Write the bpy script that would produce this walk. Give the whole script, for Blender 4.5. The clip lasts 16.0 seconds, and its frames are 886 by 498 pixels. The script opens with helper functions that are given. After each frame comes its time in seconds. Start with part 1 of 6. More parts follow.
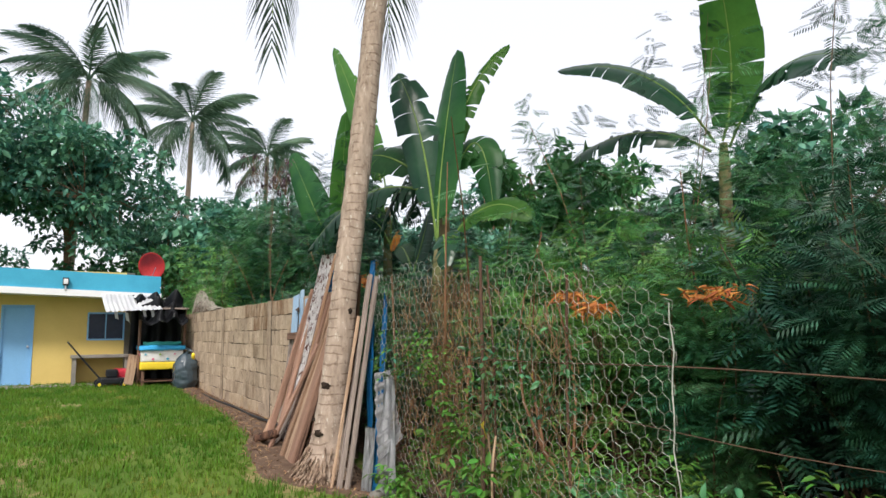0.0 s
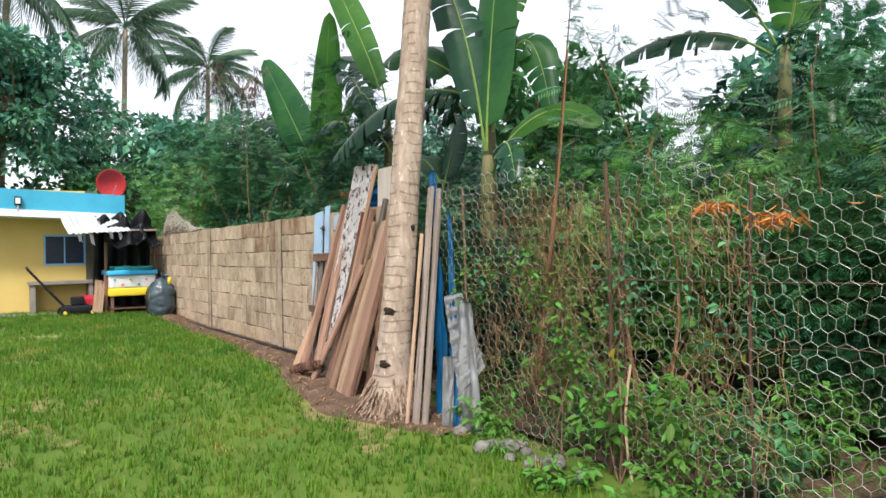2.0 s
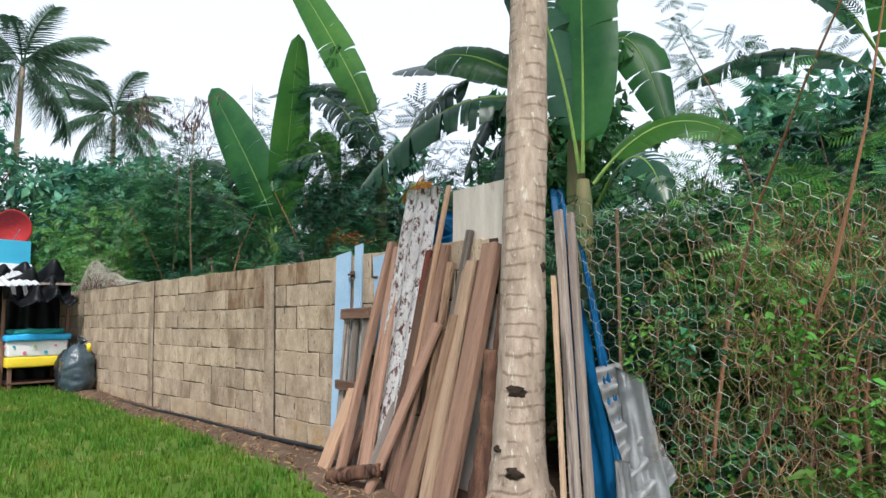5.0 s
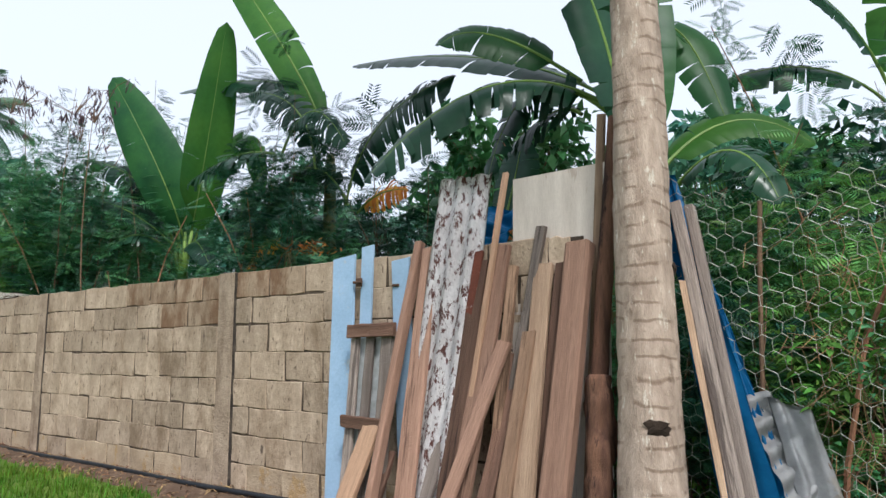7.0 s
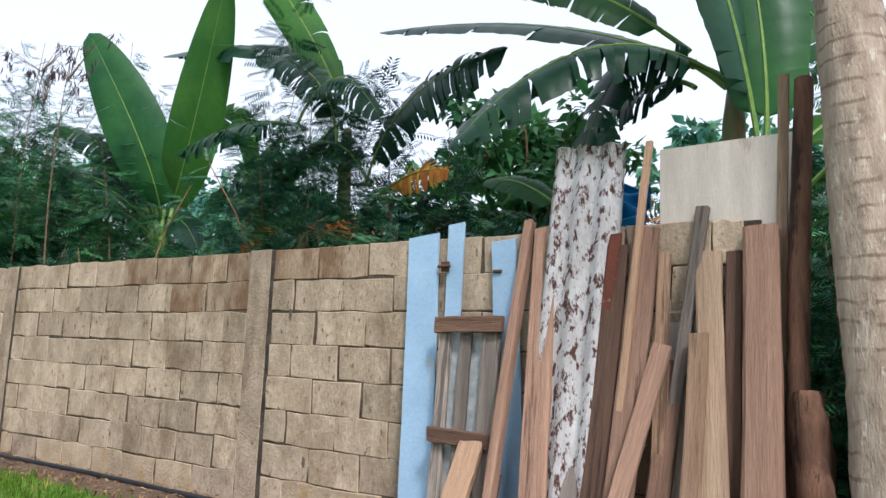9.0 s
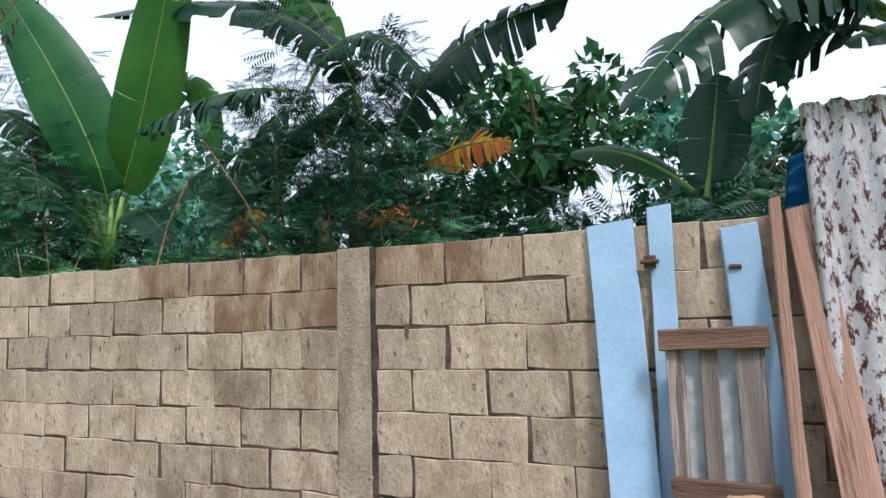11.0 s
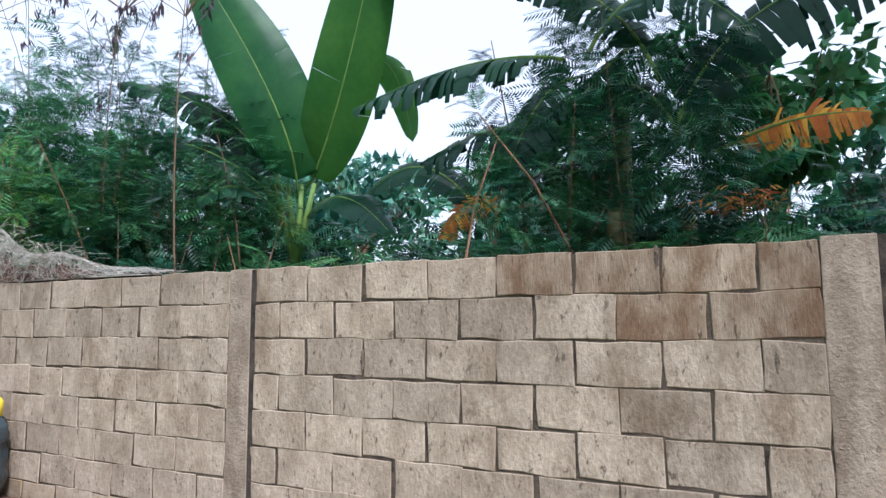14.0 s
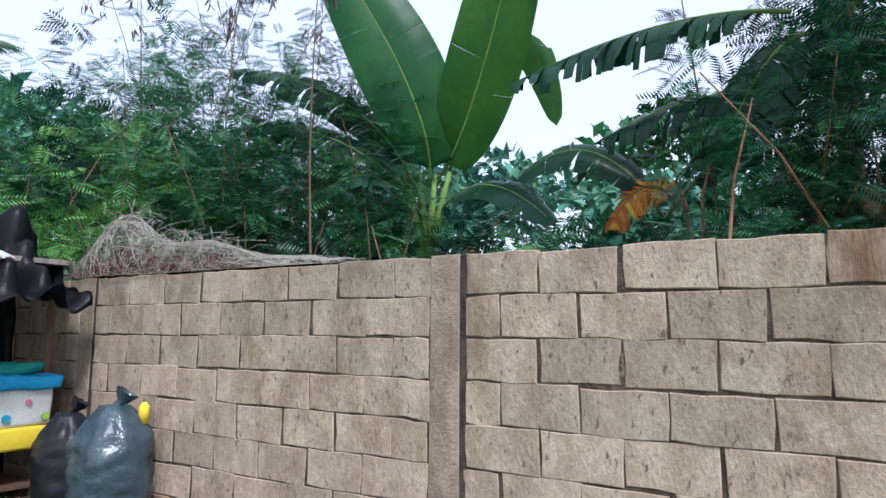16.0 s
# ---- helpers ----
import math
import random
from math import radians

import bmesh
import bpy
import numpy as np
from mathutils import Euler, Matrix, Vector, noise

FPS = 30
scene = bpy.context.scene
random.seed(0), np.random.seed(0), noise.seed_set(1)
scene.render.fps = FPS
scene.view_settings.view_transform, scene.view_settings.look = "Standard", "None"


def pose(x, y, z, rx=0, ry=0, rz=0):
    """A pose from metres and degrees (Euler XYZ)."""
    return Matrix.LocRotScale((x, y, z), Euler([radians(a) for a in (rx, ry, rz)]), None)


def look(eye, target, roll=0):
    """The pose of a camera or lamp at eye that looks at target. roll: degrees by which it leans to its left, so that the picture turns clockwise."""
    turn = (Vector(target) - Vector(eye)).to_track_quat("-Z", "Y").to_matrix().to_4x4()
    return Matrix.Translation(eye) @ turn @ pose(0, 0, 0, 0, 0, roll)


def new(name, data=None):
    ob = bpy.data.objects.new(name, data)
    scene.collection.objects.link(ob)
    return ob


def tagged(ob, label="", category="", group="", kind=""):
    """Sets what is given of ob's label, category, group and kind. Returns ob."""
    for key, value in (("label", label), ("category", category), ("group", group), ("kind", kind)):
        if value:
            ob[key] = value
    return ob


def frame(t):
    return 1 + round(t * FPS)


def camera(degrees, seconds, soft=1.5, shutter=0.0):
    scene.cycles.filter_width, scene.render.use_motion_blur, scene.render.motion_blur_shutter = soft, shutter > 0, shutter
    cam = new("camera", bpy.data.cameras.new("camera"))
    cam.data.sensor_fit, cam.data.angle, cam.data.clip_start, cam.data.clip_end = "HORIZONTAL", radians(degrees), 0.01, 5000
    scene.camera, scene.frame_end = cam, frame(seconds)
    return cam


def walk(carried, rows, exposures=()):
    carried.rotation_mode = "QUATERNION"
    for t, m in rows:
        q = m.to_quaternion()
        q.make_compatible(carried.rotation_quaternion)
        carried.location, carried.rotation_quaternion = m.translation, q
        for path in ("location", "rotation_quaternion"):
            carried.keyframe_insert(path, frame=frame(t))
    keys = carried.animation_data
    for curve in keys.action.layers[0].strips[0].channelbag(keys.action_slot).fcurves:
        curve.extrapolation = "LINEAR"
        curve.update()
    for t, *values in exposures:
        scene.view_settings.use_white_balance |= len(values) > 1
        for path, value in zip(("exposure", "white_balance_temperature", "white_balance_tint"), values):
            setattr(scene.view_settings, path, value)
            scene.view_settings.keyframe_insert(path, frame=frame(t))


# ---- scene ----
cam = camera(65.1, 16.0)
EXPOSURES = ((0.0, 0.3, 6450.0, 13.0), (0.9, 0.52, 6350.0, 12.0), (1.5, 0.5, 6350.0, 12.0), (2.5, 0.72, 6250.0, 10.0), (3.5, 0.7, 6000.0, 7.0), (6.4, 0.13, 6050.0, 10.0), (7.2, 0.28, 5950.0, 10.0), (8.5, 0.38, 5900.0, 10.0), (11.0, 0.4, 5750.0, 11.0), (13.5, 0.44, 5450.0, 13.0), (15.5, 0.42, 5350.0, 15.0), (16.0, 0.32, 5400.0, 15.0))
PATH = [
    (0, (0.102, -1.031, 1.279), (1.062, 0.708, 1.517), -0.4),
    (0.5, (-0.08, -0.672, 1.252), (0.919, 1.055, 1.398), 1.3),
    (1, (-0.203, -0.254, 1.312), (0.734, 1.51, 1.422), 0.1),
    (1.5, (-0.384, 0.044, 1.328), (0.54, 1.815, 1.42), -0.5),
    (2, (-0.593, 0.333, 1.269), (0.53, 1.988, 1.28), -1.0),
    (2.5, (-0.672, 0.638, 1.261), (0.528, 2.238, 1.269), 0.6),
    (3, (-0.639, 1.013, 1.283), (0.467, 2.679, 1.279), 0.1),
    (3.4, (-0.663, 1.311, 1.262), (0.624, 2.84, 1.346), -0.0),
    (3.5, (-0.667, 1.407, 1.261), (0.59, 2.962, 1.314), -0.8),
    (4, (-0.702, 1.822, 1.256), (0.633, 3.302, 1.42), -0.7),
    (4.2, (-0.646, 2.037, 1.273), (0.667, 3.537, 1.432), -0.8),
    (6.3, (-0.704, 4.063, 1.082), (0.817, 5.341, 1.308), -2.2),
    (6.5, (-0.718, 4.189, 1.123), (0.844, 5.424, 1.303), -1.5),
    (7, (-0.686, 4.566, 1.112), (0.896, 5.754, 1.399), -0.3),
    (7.5, (-0.706, 4.858, 1.101), (0.851, 6.092, 1.339), 0.4),
    (8, (-0.776, 5.098, 1.088), (0.836, 6.273, 1.241), -0.0),
    (8.5, (-0.639, 5.376, 1.086), (0.998, 6.491, 1.36), 1.1),
    (8.7, (-0.605, 5.56, 1.079), (1.047, 6.65, 1.364), 1.5),
    (10.8, (-0.366, 7.353, 1.276), (1.414, 8.211, 1.583), 0.7),
    (11, (-0.363, 7.568, 1.307), (1.452, 8.376, 1.538), -1.5),
    (11.5, (-0.369, 8.041, 1.374), (1.399, 8.915, 1.705), -0.4),
    (12, (-0.367, 8.5, 1.374), (1.316, 9.534, 1.682), 0.8),
    (12.5, (-0.393, 8.903, 1.361), (1.352, 9.843, 1.626), -0.3),
    (12.9, (-0.355, 9.116, 1.358), (1.367, 10.058, 1.74), -0.6),
    (13, (-0.341, 9.183, 1.358), (1.364, 10.177, 1.682), -1.8),
    (13.5, (-0.333, 9.435, 1.367), (1.387, 10.42, 1.633), 1.6),
    (14, (-0.412, 9.69, 1.375), (1.334, 10.639, 1.607), -0.1),
    (14.5, (-0.412, 9.869, 1.359), (1.301, 10.889, 1.527), 2.3),
    (15, (-0.268, 10.148, 1.383), (1.434, 11.172, 1.621), -0.1),
    (15.5, (-0.208, 10.512, 1.355), (1.474, 11.568, 1.592), 2.9),
    (16, (-0.229, 10.975, 1.323), (1.437, 12.053, 1.577), 0.6),
]
walk(cam, [(t, look(eye, target, roll)) for t, eye, target, roll in PATH], EXPOSURES)

# ---- light ----
world = bpy.data.worlds.new("sky")
scene.world = world
world.use_nodes = True
wn, wl = world.node_tree.nodes, world.node_tree.links
wn.clear()
sky = wn.new("ShaderNodeTexSky")
sky.sky_type, sky.sun_disc = "NISHITA", False
sky.sun_elevation, sky.sun_rotation = radians(52), radians(215)
sky.air_density, sky.dust_density = 1.0, 4.0
bg_sky, bg_cloud = wn.new("ShaderNodeBackground"), wn.new("ShaderNodeBackground")
bg_sky.inputs["Strength"].default_value = 0.05
bg_cloud.inputs["Color"].default_value = (0.97, 0.98, 1.0, 1)
bg_cloud.inputs["Strength"].default_value = 0.76
add, wout = wn.new("ShaderNodeAddShader"), wn.new("ShaderNodeOutputWorld")
wl.new(sky.outputs[0], bg_sky.inputs[0])
wl.new(bg_sky.outputs[0], add.inputs[0])
wl.new(bg_cloud.outputs[0], add.inputs[1])
wl.new(add.outputs[0], wout.inputs[0])

sun = new("sun", bpy.data.lights.new("sun", "SUN"))
sun.data.energy, sun.data.angle, sun.data.color = 3.1, radians(10), (1.0, 0.95, 0.87)
sun.matrix_world = look((-8, -9, 15), (0, 0, 0))

# ---- materials ----


def material(name, c1, c2, scale=6.0, rough=0.8, metal=0.0, bump=0.3, fine=90.0, stretch=(1, 1, 1), vary=0.0, spots=None, spot_scale=3.0,
             spot_at=0.6, fine_amount=0.35, translucent=0.0, island=0.0, spec=0.22, rings=0.0, flow=None, flow_scale=1.4, flow_at=0.55):
    """Two-scale procedural surface. spots: a third colour in patches. vary/island: brightness from piece to piece."""
    m = bpy.data.materials.new(name)
    m.use_nodes = True
    n, l = m.node_tree.nodes, m.node_tree.links
    b = n["Principled BSDF"]
    b.inputs["Roughness"].default_value, b.inputs["Metallic"].default_value = rough, metal
    b.inputs["Specular IOR Level"].default_value = spec
    tc, info = n.new("ShaderNodeTexCoord"), n.new("ShaderNodeObjectInfo")
    off = n.new("ShaderNodeVectorMath")
    off.operation = "SCALE"
    off.inputs[0].default_value = (37.0, 91.0, 53.0)
    l.new(info.outputs["Random"], off.inputs["Scale"])
    mp = n.new("ShaderNodeMapping")
    mp.inputs["Scale"].default_value = stretch
    l.new(tc.outputs["Object"], mp.inputs["Vector"])
    av = n.new("ShaderNodeVectorMath")
    l.new(mp.outputs[0], av.inputs[0])
    l.new(off.outputs[0], av.inputs[1])

    def noise_node(s, detail=4.0, roughness=0.6):
        t = n.new("ShaderNodeTexNoise")
        t.inputs["Scale"].default_value, t.inputs["Detail"].default_value = s, detail
        t.inputs["Roughness"].default_value = roughness
        l.new(av.outputs[0], t.inputs["Vector"])
        return t.outputs["Fac"]

    def mix(fac, a, c, mode="MIX"):
        t = n.new("ShaderNodeMix")
        t.data_type, t.blend_type = "RGBA", mode
        for sock, v in ((t.inputs[0], fac), (t.inputs[6], a), (t.inputs[7], c)):
            if hasattr(v, "is_output"):
                l.new(v, sock)
            else:
                sock.default_value = v if isinstance(v, float) else (*v, 1)
        return t.outputs[2]

    def ramp(v, lo, hi):
        t = n.new("ShaderNodeMapRange")
        t.inputs[1].default_value, t.inputs[2].default_value = lo, hi
        l.new(v, t.inputs[0])
        return t.outputs[0]

    def scaled(v, lo, hi):
        t = n.new("ShaderNodeMapRange")
        t.inputs[3].default_value, t.inputs[4].default_value = lo, hi
        l.new(v, t.inputs[0])
        return t.outputs[0]

    broad, small = noise_node(scale), noise_node(fine, 3.0, 0.7)
    col = mix(ramp(broad, 0.35, 0.65), c1, c2)
    if spots:
        col = mix(ramp(noise_node(spot_scale, 6.0, 0.7), spot_at, spot_at + 0.06), col, spots)
    if flow:
        pos, fm, ft = n.new("ShaderNodeNewGeometry"), n.new("ShaderNodeMapping"), n.new("ShaderNodeTexNoise")
        fm.inputs["Scale"].default_value = (1.0, 1.0, 0.55)
        l.new(pos.outputs["Position"], fm.inputs["Vector"])
        l.new(fm.outputs[0], ft.inputs["Vector"])
        ft.inputs["Scale"].default_value, ft.inputs["Detail"].default_value, ft.inputs["Roughness"].default_value = flow_scale, 8.0, 0.68
        stain = n.new("ShaderNodeMath")
        stain.operation = "MULTIPLY"
        l.new(ramp(ft.outputs["Fac"], flow_at, flow_at + 0.16), stain.inputs[0])
        stain.inputs[1].default_value = 0.85
        col = mix(stain.outputs[0], col, flow)
    height = small
    if rings:
        w = n.new("ShaderNodeTexWave")
        w.wave_type, w.bands_direction = "BANDS", "Z"
        w.inputs["Scale"].default_value, w.inputs["Distortion"].default_value = rings, 5.0
        w.inputs["Detail"].default_value = 3.0
        l.new(tc.outputs["Object"], w.inputs["Vector"])
        broken = n.new("ShaderNodeMath")
        broken.operation = "MAXIMUM"
        l.new(ramp(w.outputs["Fac"], 0.0, 0.12), broken.inputs[0])
        l.new(ramp(noise_node(2.2, 3.0), 0.46, 0.56), broken.inputs[1])
        col = mix(broken.outputs[0], mix(1.0, col, (0.58, 0.53, 0.5), "MULTIPLY"), col)
    shade = scaled(small, 1.0 - fine_amount, 1.0 + fine_amount)
    hv = n.new("ShaderNodeHueSaturation")
    l.new(col, hv.inputs["Color"])
    val = shade
    if vary:
        k = n.new("ShaderNodeMath")
        k.operation = "MULTIPLY"
        l.new(val, k.inputs[0])
        l.new(scaled(info.outputs["Random"], 1 - vary, 1 + vary), k.inputs[1])
        val = k.outputs[0]
    if island:
        geo = n.new("ShaderNodeNewGeometry")
        k = n.new("ShaderNodeMath")
        k.operation = "MULTIPLY"
        l.new(val, k.inputs[0])
        l.new(scaled(geo.outputs["Random Per Island"], 1 - island, 1 + island), k.inputs[1])
        val = k.outputs[0]
        l.new(scaled(geo.outputs["Random Per Island"], 0.47, 0.52), hv.inputs["Hue"])
    l.new(val, hv.inputs["Value"])
    l.new(hv.outputs[0], b.inputs["Base Color"])
    if bump:
        bp = n.new("ShaderNodeBump")
        bp.inputs["Strength"].default_value, bp.inputs["Distance"].default_value = bump, 0.01
        l.new(height, bp.inputs["Height"])
        l.new(bp.outputs[0], b.inputs["Normal"])
    if translucent:
        tr, ms = n.new("ShaderNodeBsdfTranslucent"), n.new("ShaderNodeMixShader")
        l.new(hv.outputs[0], tr.inputs["Color"])
        ms.inputs[0].default_value = translucent
        l.new(b.outputs[0], ms.inputs[1])
        l.new(tr.outputs[0], ms.inputs[2])
        l.new(ms.outputs[0], n["Material Output"].inputs["Surface"])
    return m


GRASS_GROUND = material("grass_ground", (0.06, 0.115, 0.014), (0.1, 0.15, 0.022), 1.2, 0.9, bump=0.6, fine=60, spots=(0.2, 0.17, 0.07), spot_scale=1.1, spot_at=0.58)
GRASS = material("grass_blade", (0.052, 0.155, 0.012), (0.13, 0.235, 0.022), 1.7, 0.6, bump=0, fine=20, translucent=0.35, island=0.4, spots=(0.27, 0.26, 0.06), spot_scale=0.9, spot_at=0.585)
SOIL = material("soil", (0.075, 0.046, 0.03), (0.125, 0.083, 0.056), 5, 0.95, bump=0.9, fine=45, spots=(0.22, 0.155, 0.1), spot_scale=14, spot_at=0.58)
BLOCK = material("concrete_block", (0.455, 0.355, 0.26), (0.31, 0.235, 0.165), 5.5, 0.95, bump=0.9, fine=48, vary=0.14, spots=(0.15, 0.11, 0.078), spot_scale=26, spot_at=0.59, fine_amount=0.42, stretch=(1, 1, 0.55), flow=(0.2, 0.14, 0.09), flow_scale=3.0, flow_at=0.51)
BLOCK_STAIN = material("stained_block", (0.42, 0.315, 0.22), (0.27, 0.195, 0.13), 5.5, 0.95, bump=0.9, fine=48, vary=0.1, spots=(0.1, 0.065, 0.045), spot_scale=18, spot_at=0.59, fine_amount=0.32, stretch=(1.6, 1.6, 0.45), flow=(0.175, 0.098, 0.054), flow_scale=3.4, flow_at=0.43)
BLOCK_BASE = material("damp_block", (0.46, 0.36, 0.25), (0.34, 0.255, 0.17), 5, 0.95, bump=0.9, fine=48, vary=0.1, spots=(0.37, 0.25, 0.13), spot_scale=4, spot_at=0.55, fine_amount=0.3, flow=(0.21, 0.153, 0.108), flow_scale=2.4, flow_at=0.54)
MORTAR = material("mortar", (0.055, 0.041, 0.03), (0.14, 0.105, 0.077), 7, 1.0, bump=0.9, fine=60, spots=(0.05, 0.038, 0.03), spot_scale=5, spot_at=0.54)
COLUMN = material("column_concrete", (0.4, 0.31, 0.228), (0.27, 0.203, 0.145), 5, 0.95, bump=0.9, fine=48, fine_amount=0.42, flow=(0.17, 0.118, 0.08), flow_scale=2.4, flow_at=0.5, spots=(0.17, 0.128, 0.092), spot_scale=20, spot_at=0.61)
WOODS = [material("wood_" + k, a, c, 1.6, 0.85, bump=0.9, fine=16, stretch=(9, 9, 0.45), vary=0.4, fine_amount=0.48, spots=s, spot_scale=1.3, spot_at=0.57)
         for k, a, c, s in (("tan", (0.4, 0.255, 0.165), (0.31, 0.19, 0.122), (0.15, 0.09, 0.058)), ("pink", (0.32, 0.192, 0.136), (0.24, 0.14, 0.098), (0.11, 0.062, 0.045)),
                            ("brown", (0.2, 0.115, 0.08), (0.12, 0.068, 0.048), (0.06, 0.035, 0.027)), ("grey", (0.29, 0.24, 0.205), (0.18, 0.145, 0.125), (0.1, 0.08, 0.07)),
                            ("pale", (0.46, 0.32, 0.215), (0.34, 0.225, 0.15), (0.22, 0.14, 0.09)))]
TAN, PINK, BROWN, GREY, PALE = WOODS
LOG = material("dark_log", (0.17, 0.088, 0.055), (0.07, 0.036, 0.026), 3, 0.9, bump=0.9, fine=30, stretch=(6, 6, 0.5), spots=(0.035, 0.02, 0.016), spot_scale=2.2, spot_at=0.54, fine_amount=0.4)
BLUE_PAINT = material("blue_paint", (0.34, 0.475, 0.63), (0.28, 0.41, 0.56), 3, 0.6, bump=0.2, fine=50, spots=(0.4, 0.44, 0.47), spot_scale=5, spot_at=0.62, fine_amount=0.15)
RUSTY = material("rusty_metal", (0.82, 0.79, 0.78), (0.68, 0.64, 0.63), 8, 0.4, 0.0, bump=0.5, fine=45, stretch=(1.2, 1.2, 0.5), spots=(0.13, 0.05, 0.038), spot_scale=28, spot_at=0.52, fine_amount=0.3)
CEMENT_BOARD = material("cement_board", (0.56, 0.5, 0.44), (0.45, 0.395, 0.345), 2.5, 0.9, bump=0.25, fine=40, stretch=(4, 4, 0.6), spots=(0.36, 0.3, 0.25), spot_scale=3, spot_at=0.6, fine_amount=0.2)
TARP = material("blue_tarp", (0.008, 0.12, 0.3), (0.015, 0.18, 0.4), 3, 0.42, bump=0.3, fine=18, fine_amount=0.2)
ZINC = material("zinc_sheet", (0.42, 0.43, 0.44), (0.28, 0.28, 0.28), 3, 0.55, 0.4, bump=0.2, fine=30, spots=(0.3, 0.28, 0.25), spot_scale=5, spot_at=0.62, fine_amount=0.15)
WIRE = material("galvanised_wire", (0.6, 0.6, 0.54), (0.32, 0.31, 0.27), 8, 0.5, 0.3, bump=0, fine=30)
RUST_WIRE = material("rusted_iron", (0.13, 0.075, 0.05), (0.09, 0.055, 0.04), 8, 0.9, 0.2, bump=0.4, fine=60)
BARK = material("palm_bark", (0.43, 0.34, 0.27), (0.27, 0.205, 0.158), 6, 0.95, bump=1.0, fine=24, stretch=(3.4, 3.4, 1.0), fine_amount=0.5, spots=(0.52, 0.46, 0.38), spot_scale=8, spot_at=0.59, rings=3.3, flow=(0.13, 0.088, 0.062), flow_scale=11.0, flow_at=0.565)
ROOT = material("palm_root", (0.25, 0.17, 0.12), (0.34, 0.26, 0.19), 14, 1.0, bump=1.0, fine=60, stretch=(2, 2, 0.7), spots=(0.1, 0.065, 0.045), spot_scale=11, spot_at=0.5)
STEM = material("woody_stem", (0.2, 0.12, 0.075), (0.13, 0.085, 0.055), 5, 0.9, bump=0.5, fine=50)
RED_STEM = material("reddish_stem", (0.34, 0.17, 0.1), (0.24, 0.12, 0.07), 5, 0.85, bump=0.4, fine=40)
# one feathery leaf in three copies; light and shade are in their base colours
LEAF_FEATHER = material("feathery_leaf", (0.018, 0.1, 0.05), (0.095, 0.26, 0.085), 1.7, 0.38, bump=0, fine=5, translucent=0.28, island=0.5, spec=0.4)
LEAF_SHADED = material("shaded_feathery_leaf", (0.006, 0.036, 0.026), (0.03, 0.105, 0.05), 1.5, 0.36, bump=0, fine=5, translucent=0.2, island=0.5, spec=0.4)
LEAF_SUNLIT = material("sunlit_feathery_leaf", (0.035, 0.16, 0.05), (0.21, 0.42, 0.09), 1.7, 0.42, bump=0, fine=5, translucent=0.36, island=0.5, spec=0.35)
LEAF_HEART = material("heart_leaf", (0.035, 0.13, 0.05), (0.09, 0.24, 0.075), 1.2, 0.4, bump=0, fine=4, translucent=0.3, island=0.4, spec=0.25)
# lightened blue-green, the haze over the far trees put into the leaf colour
LEAF_BROAD = material("broad_leaf", (0.036, 0.14, 0.115), (0.14, 0.33, 0.19), 1.2, 0.4, bump=0, fine=4, translucent=0.28, island=0.4, spec=0.3)
LEAF_WEED = material("weed_leaf", (0.07, 0.2, 0.03), (0.12, 0.27, 0.05), 1.5, 0.5, bump=0, fine=4, translucent=0.35, island=0.4)
# banana leaf in plain, lit and shaded copies, the light put into the colour
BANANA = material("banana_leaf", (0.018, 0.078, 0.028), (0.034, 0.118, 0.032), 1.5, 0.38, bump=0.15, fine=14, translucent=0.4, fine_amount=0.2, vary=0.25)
BANANA_LIT = material("lit_banana_leaf", (0.042, 0.145, 0.026), (0.068, 0.185, 0.03), 1.5, 0.4, bump=0.15, fine=14, translucent=0.45, fine_amount=0.2, vary=0.15)
BANANA_SHADED = material("shaded_banana_leaf", (0.01, 0.04, 0.024), (0.022, 0.068, 0.034), 1.5, 0.28, bump=0.15, fine=14, translucent=0.22, fine_amount=0.2, vary=0.25)
PETIOLE = material("banana_stalk", (0.17, 0.27, 0.06), (0.12, 0.2, 0.05), 5, 0.5, bump=0.2, fine=30)
PSEUDOSTEM = material("banana_trunk", (0.11, 0.13, 0.05), (0.15, 0.12, 0.06), 3, 0.6, bump=0.4, fine=25, stretch=(3, 3, 0.5), spots=(0.14, 0.09, 0.05), spot_scale=3)
DEAD_LEAF = material("dead_orange_leaf", (0.58, 0.27, 0.035), (0.42, 0.17, 0.03), 5, 0.75, bump=0.3, fine=22, translucent=0.35, vary=0.2, island=0.25)
DRY_VINE = material("dry_vine", (0.15, 0.085, 0.05), (0.32, 0.2, 0.1), 6, 0.95, bump=0.2, fine=40, island=0.4)
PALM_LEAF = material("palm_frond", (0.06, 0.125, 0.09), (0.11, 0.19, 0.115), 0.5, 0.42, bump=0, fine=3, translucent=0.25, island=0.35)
# copy of the palm frond with shade put into its colour
SHADED_FROND = material("shaded_palm_frond", (0.018, 0.045, 0.022), (0.035, 0.07, 0.03), 0.5, 0.45, bump=0, fine=3, translucent=0.12, island=0.35)
STONE = material("stone", (0.2, 0.19, 0.17), (0.11, 0.105, 0.095), 6, 0.95, bump=0.6, fine=40, vary=0.25)
NET = material("fishing_net", (0.42, 0.4, 0.34), (0.3, 0.26, 0.21), 4, 0.9, bump=0, fine=20, island=0.3)
WALL_YELLOW = material("yellow_paint", (0.62, 0.47, 0.16), (0.56, 0.42, 0.14), 1.3, 0.8, bump=0.15, fine=70, fine_amount=0.1, spots=(0.6, 0.46, 0.17), spot_scale=1.8, spot_at=0.62)
FASCIA_BLUE = material("fascia_blue", (0.05, 0.33, 0.5), (0.06, 0.37, 0.55), 2, 0.5, bump=0.1, fine=30, fine_amount=0.1)
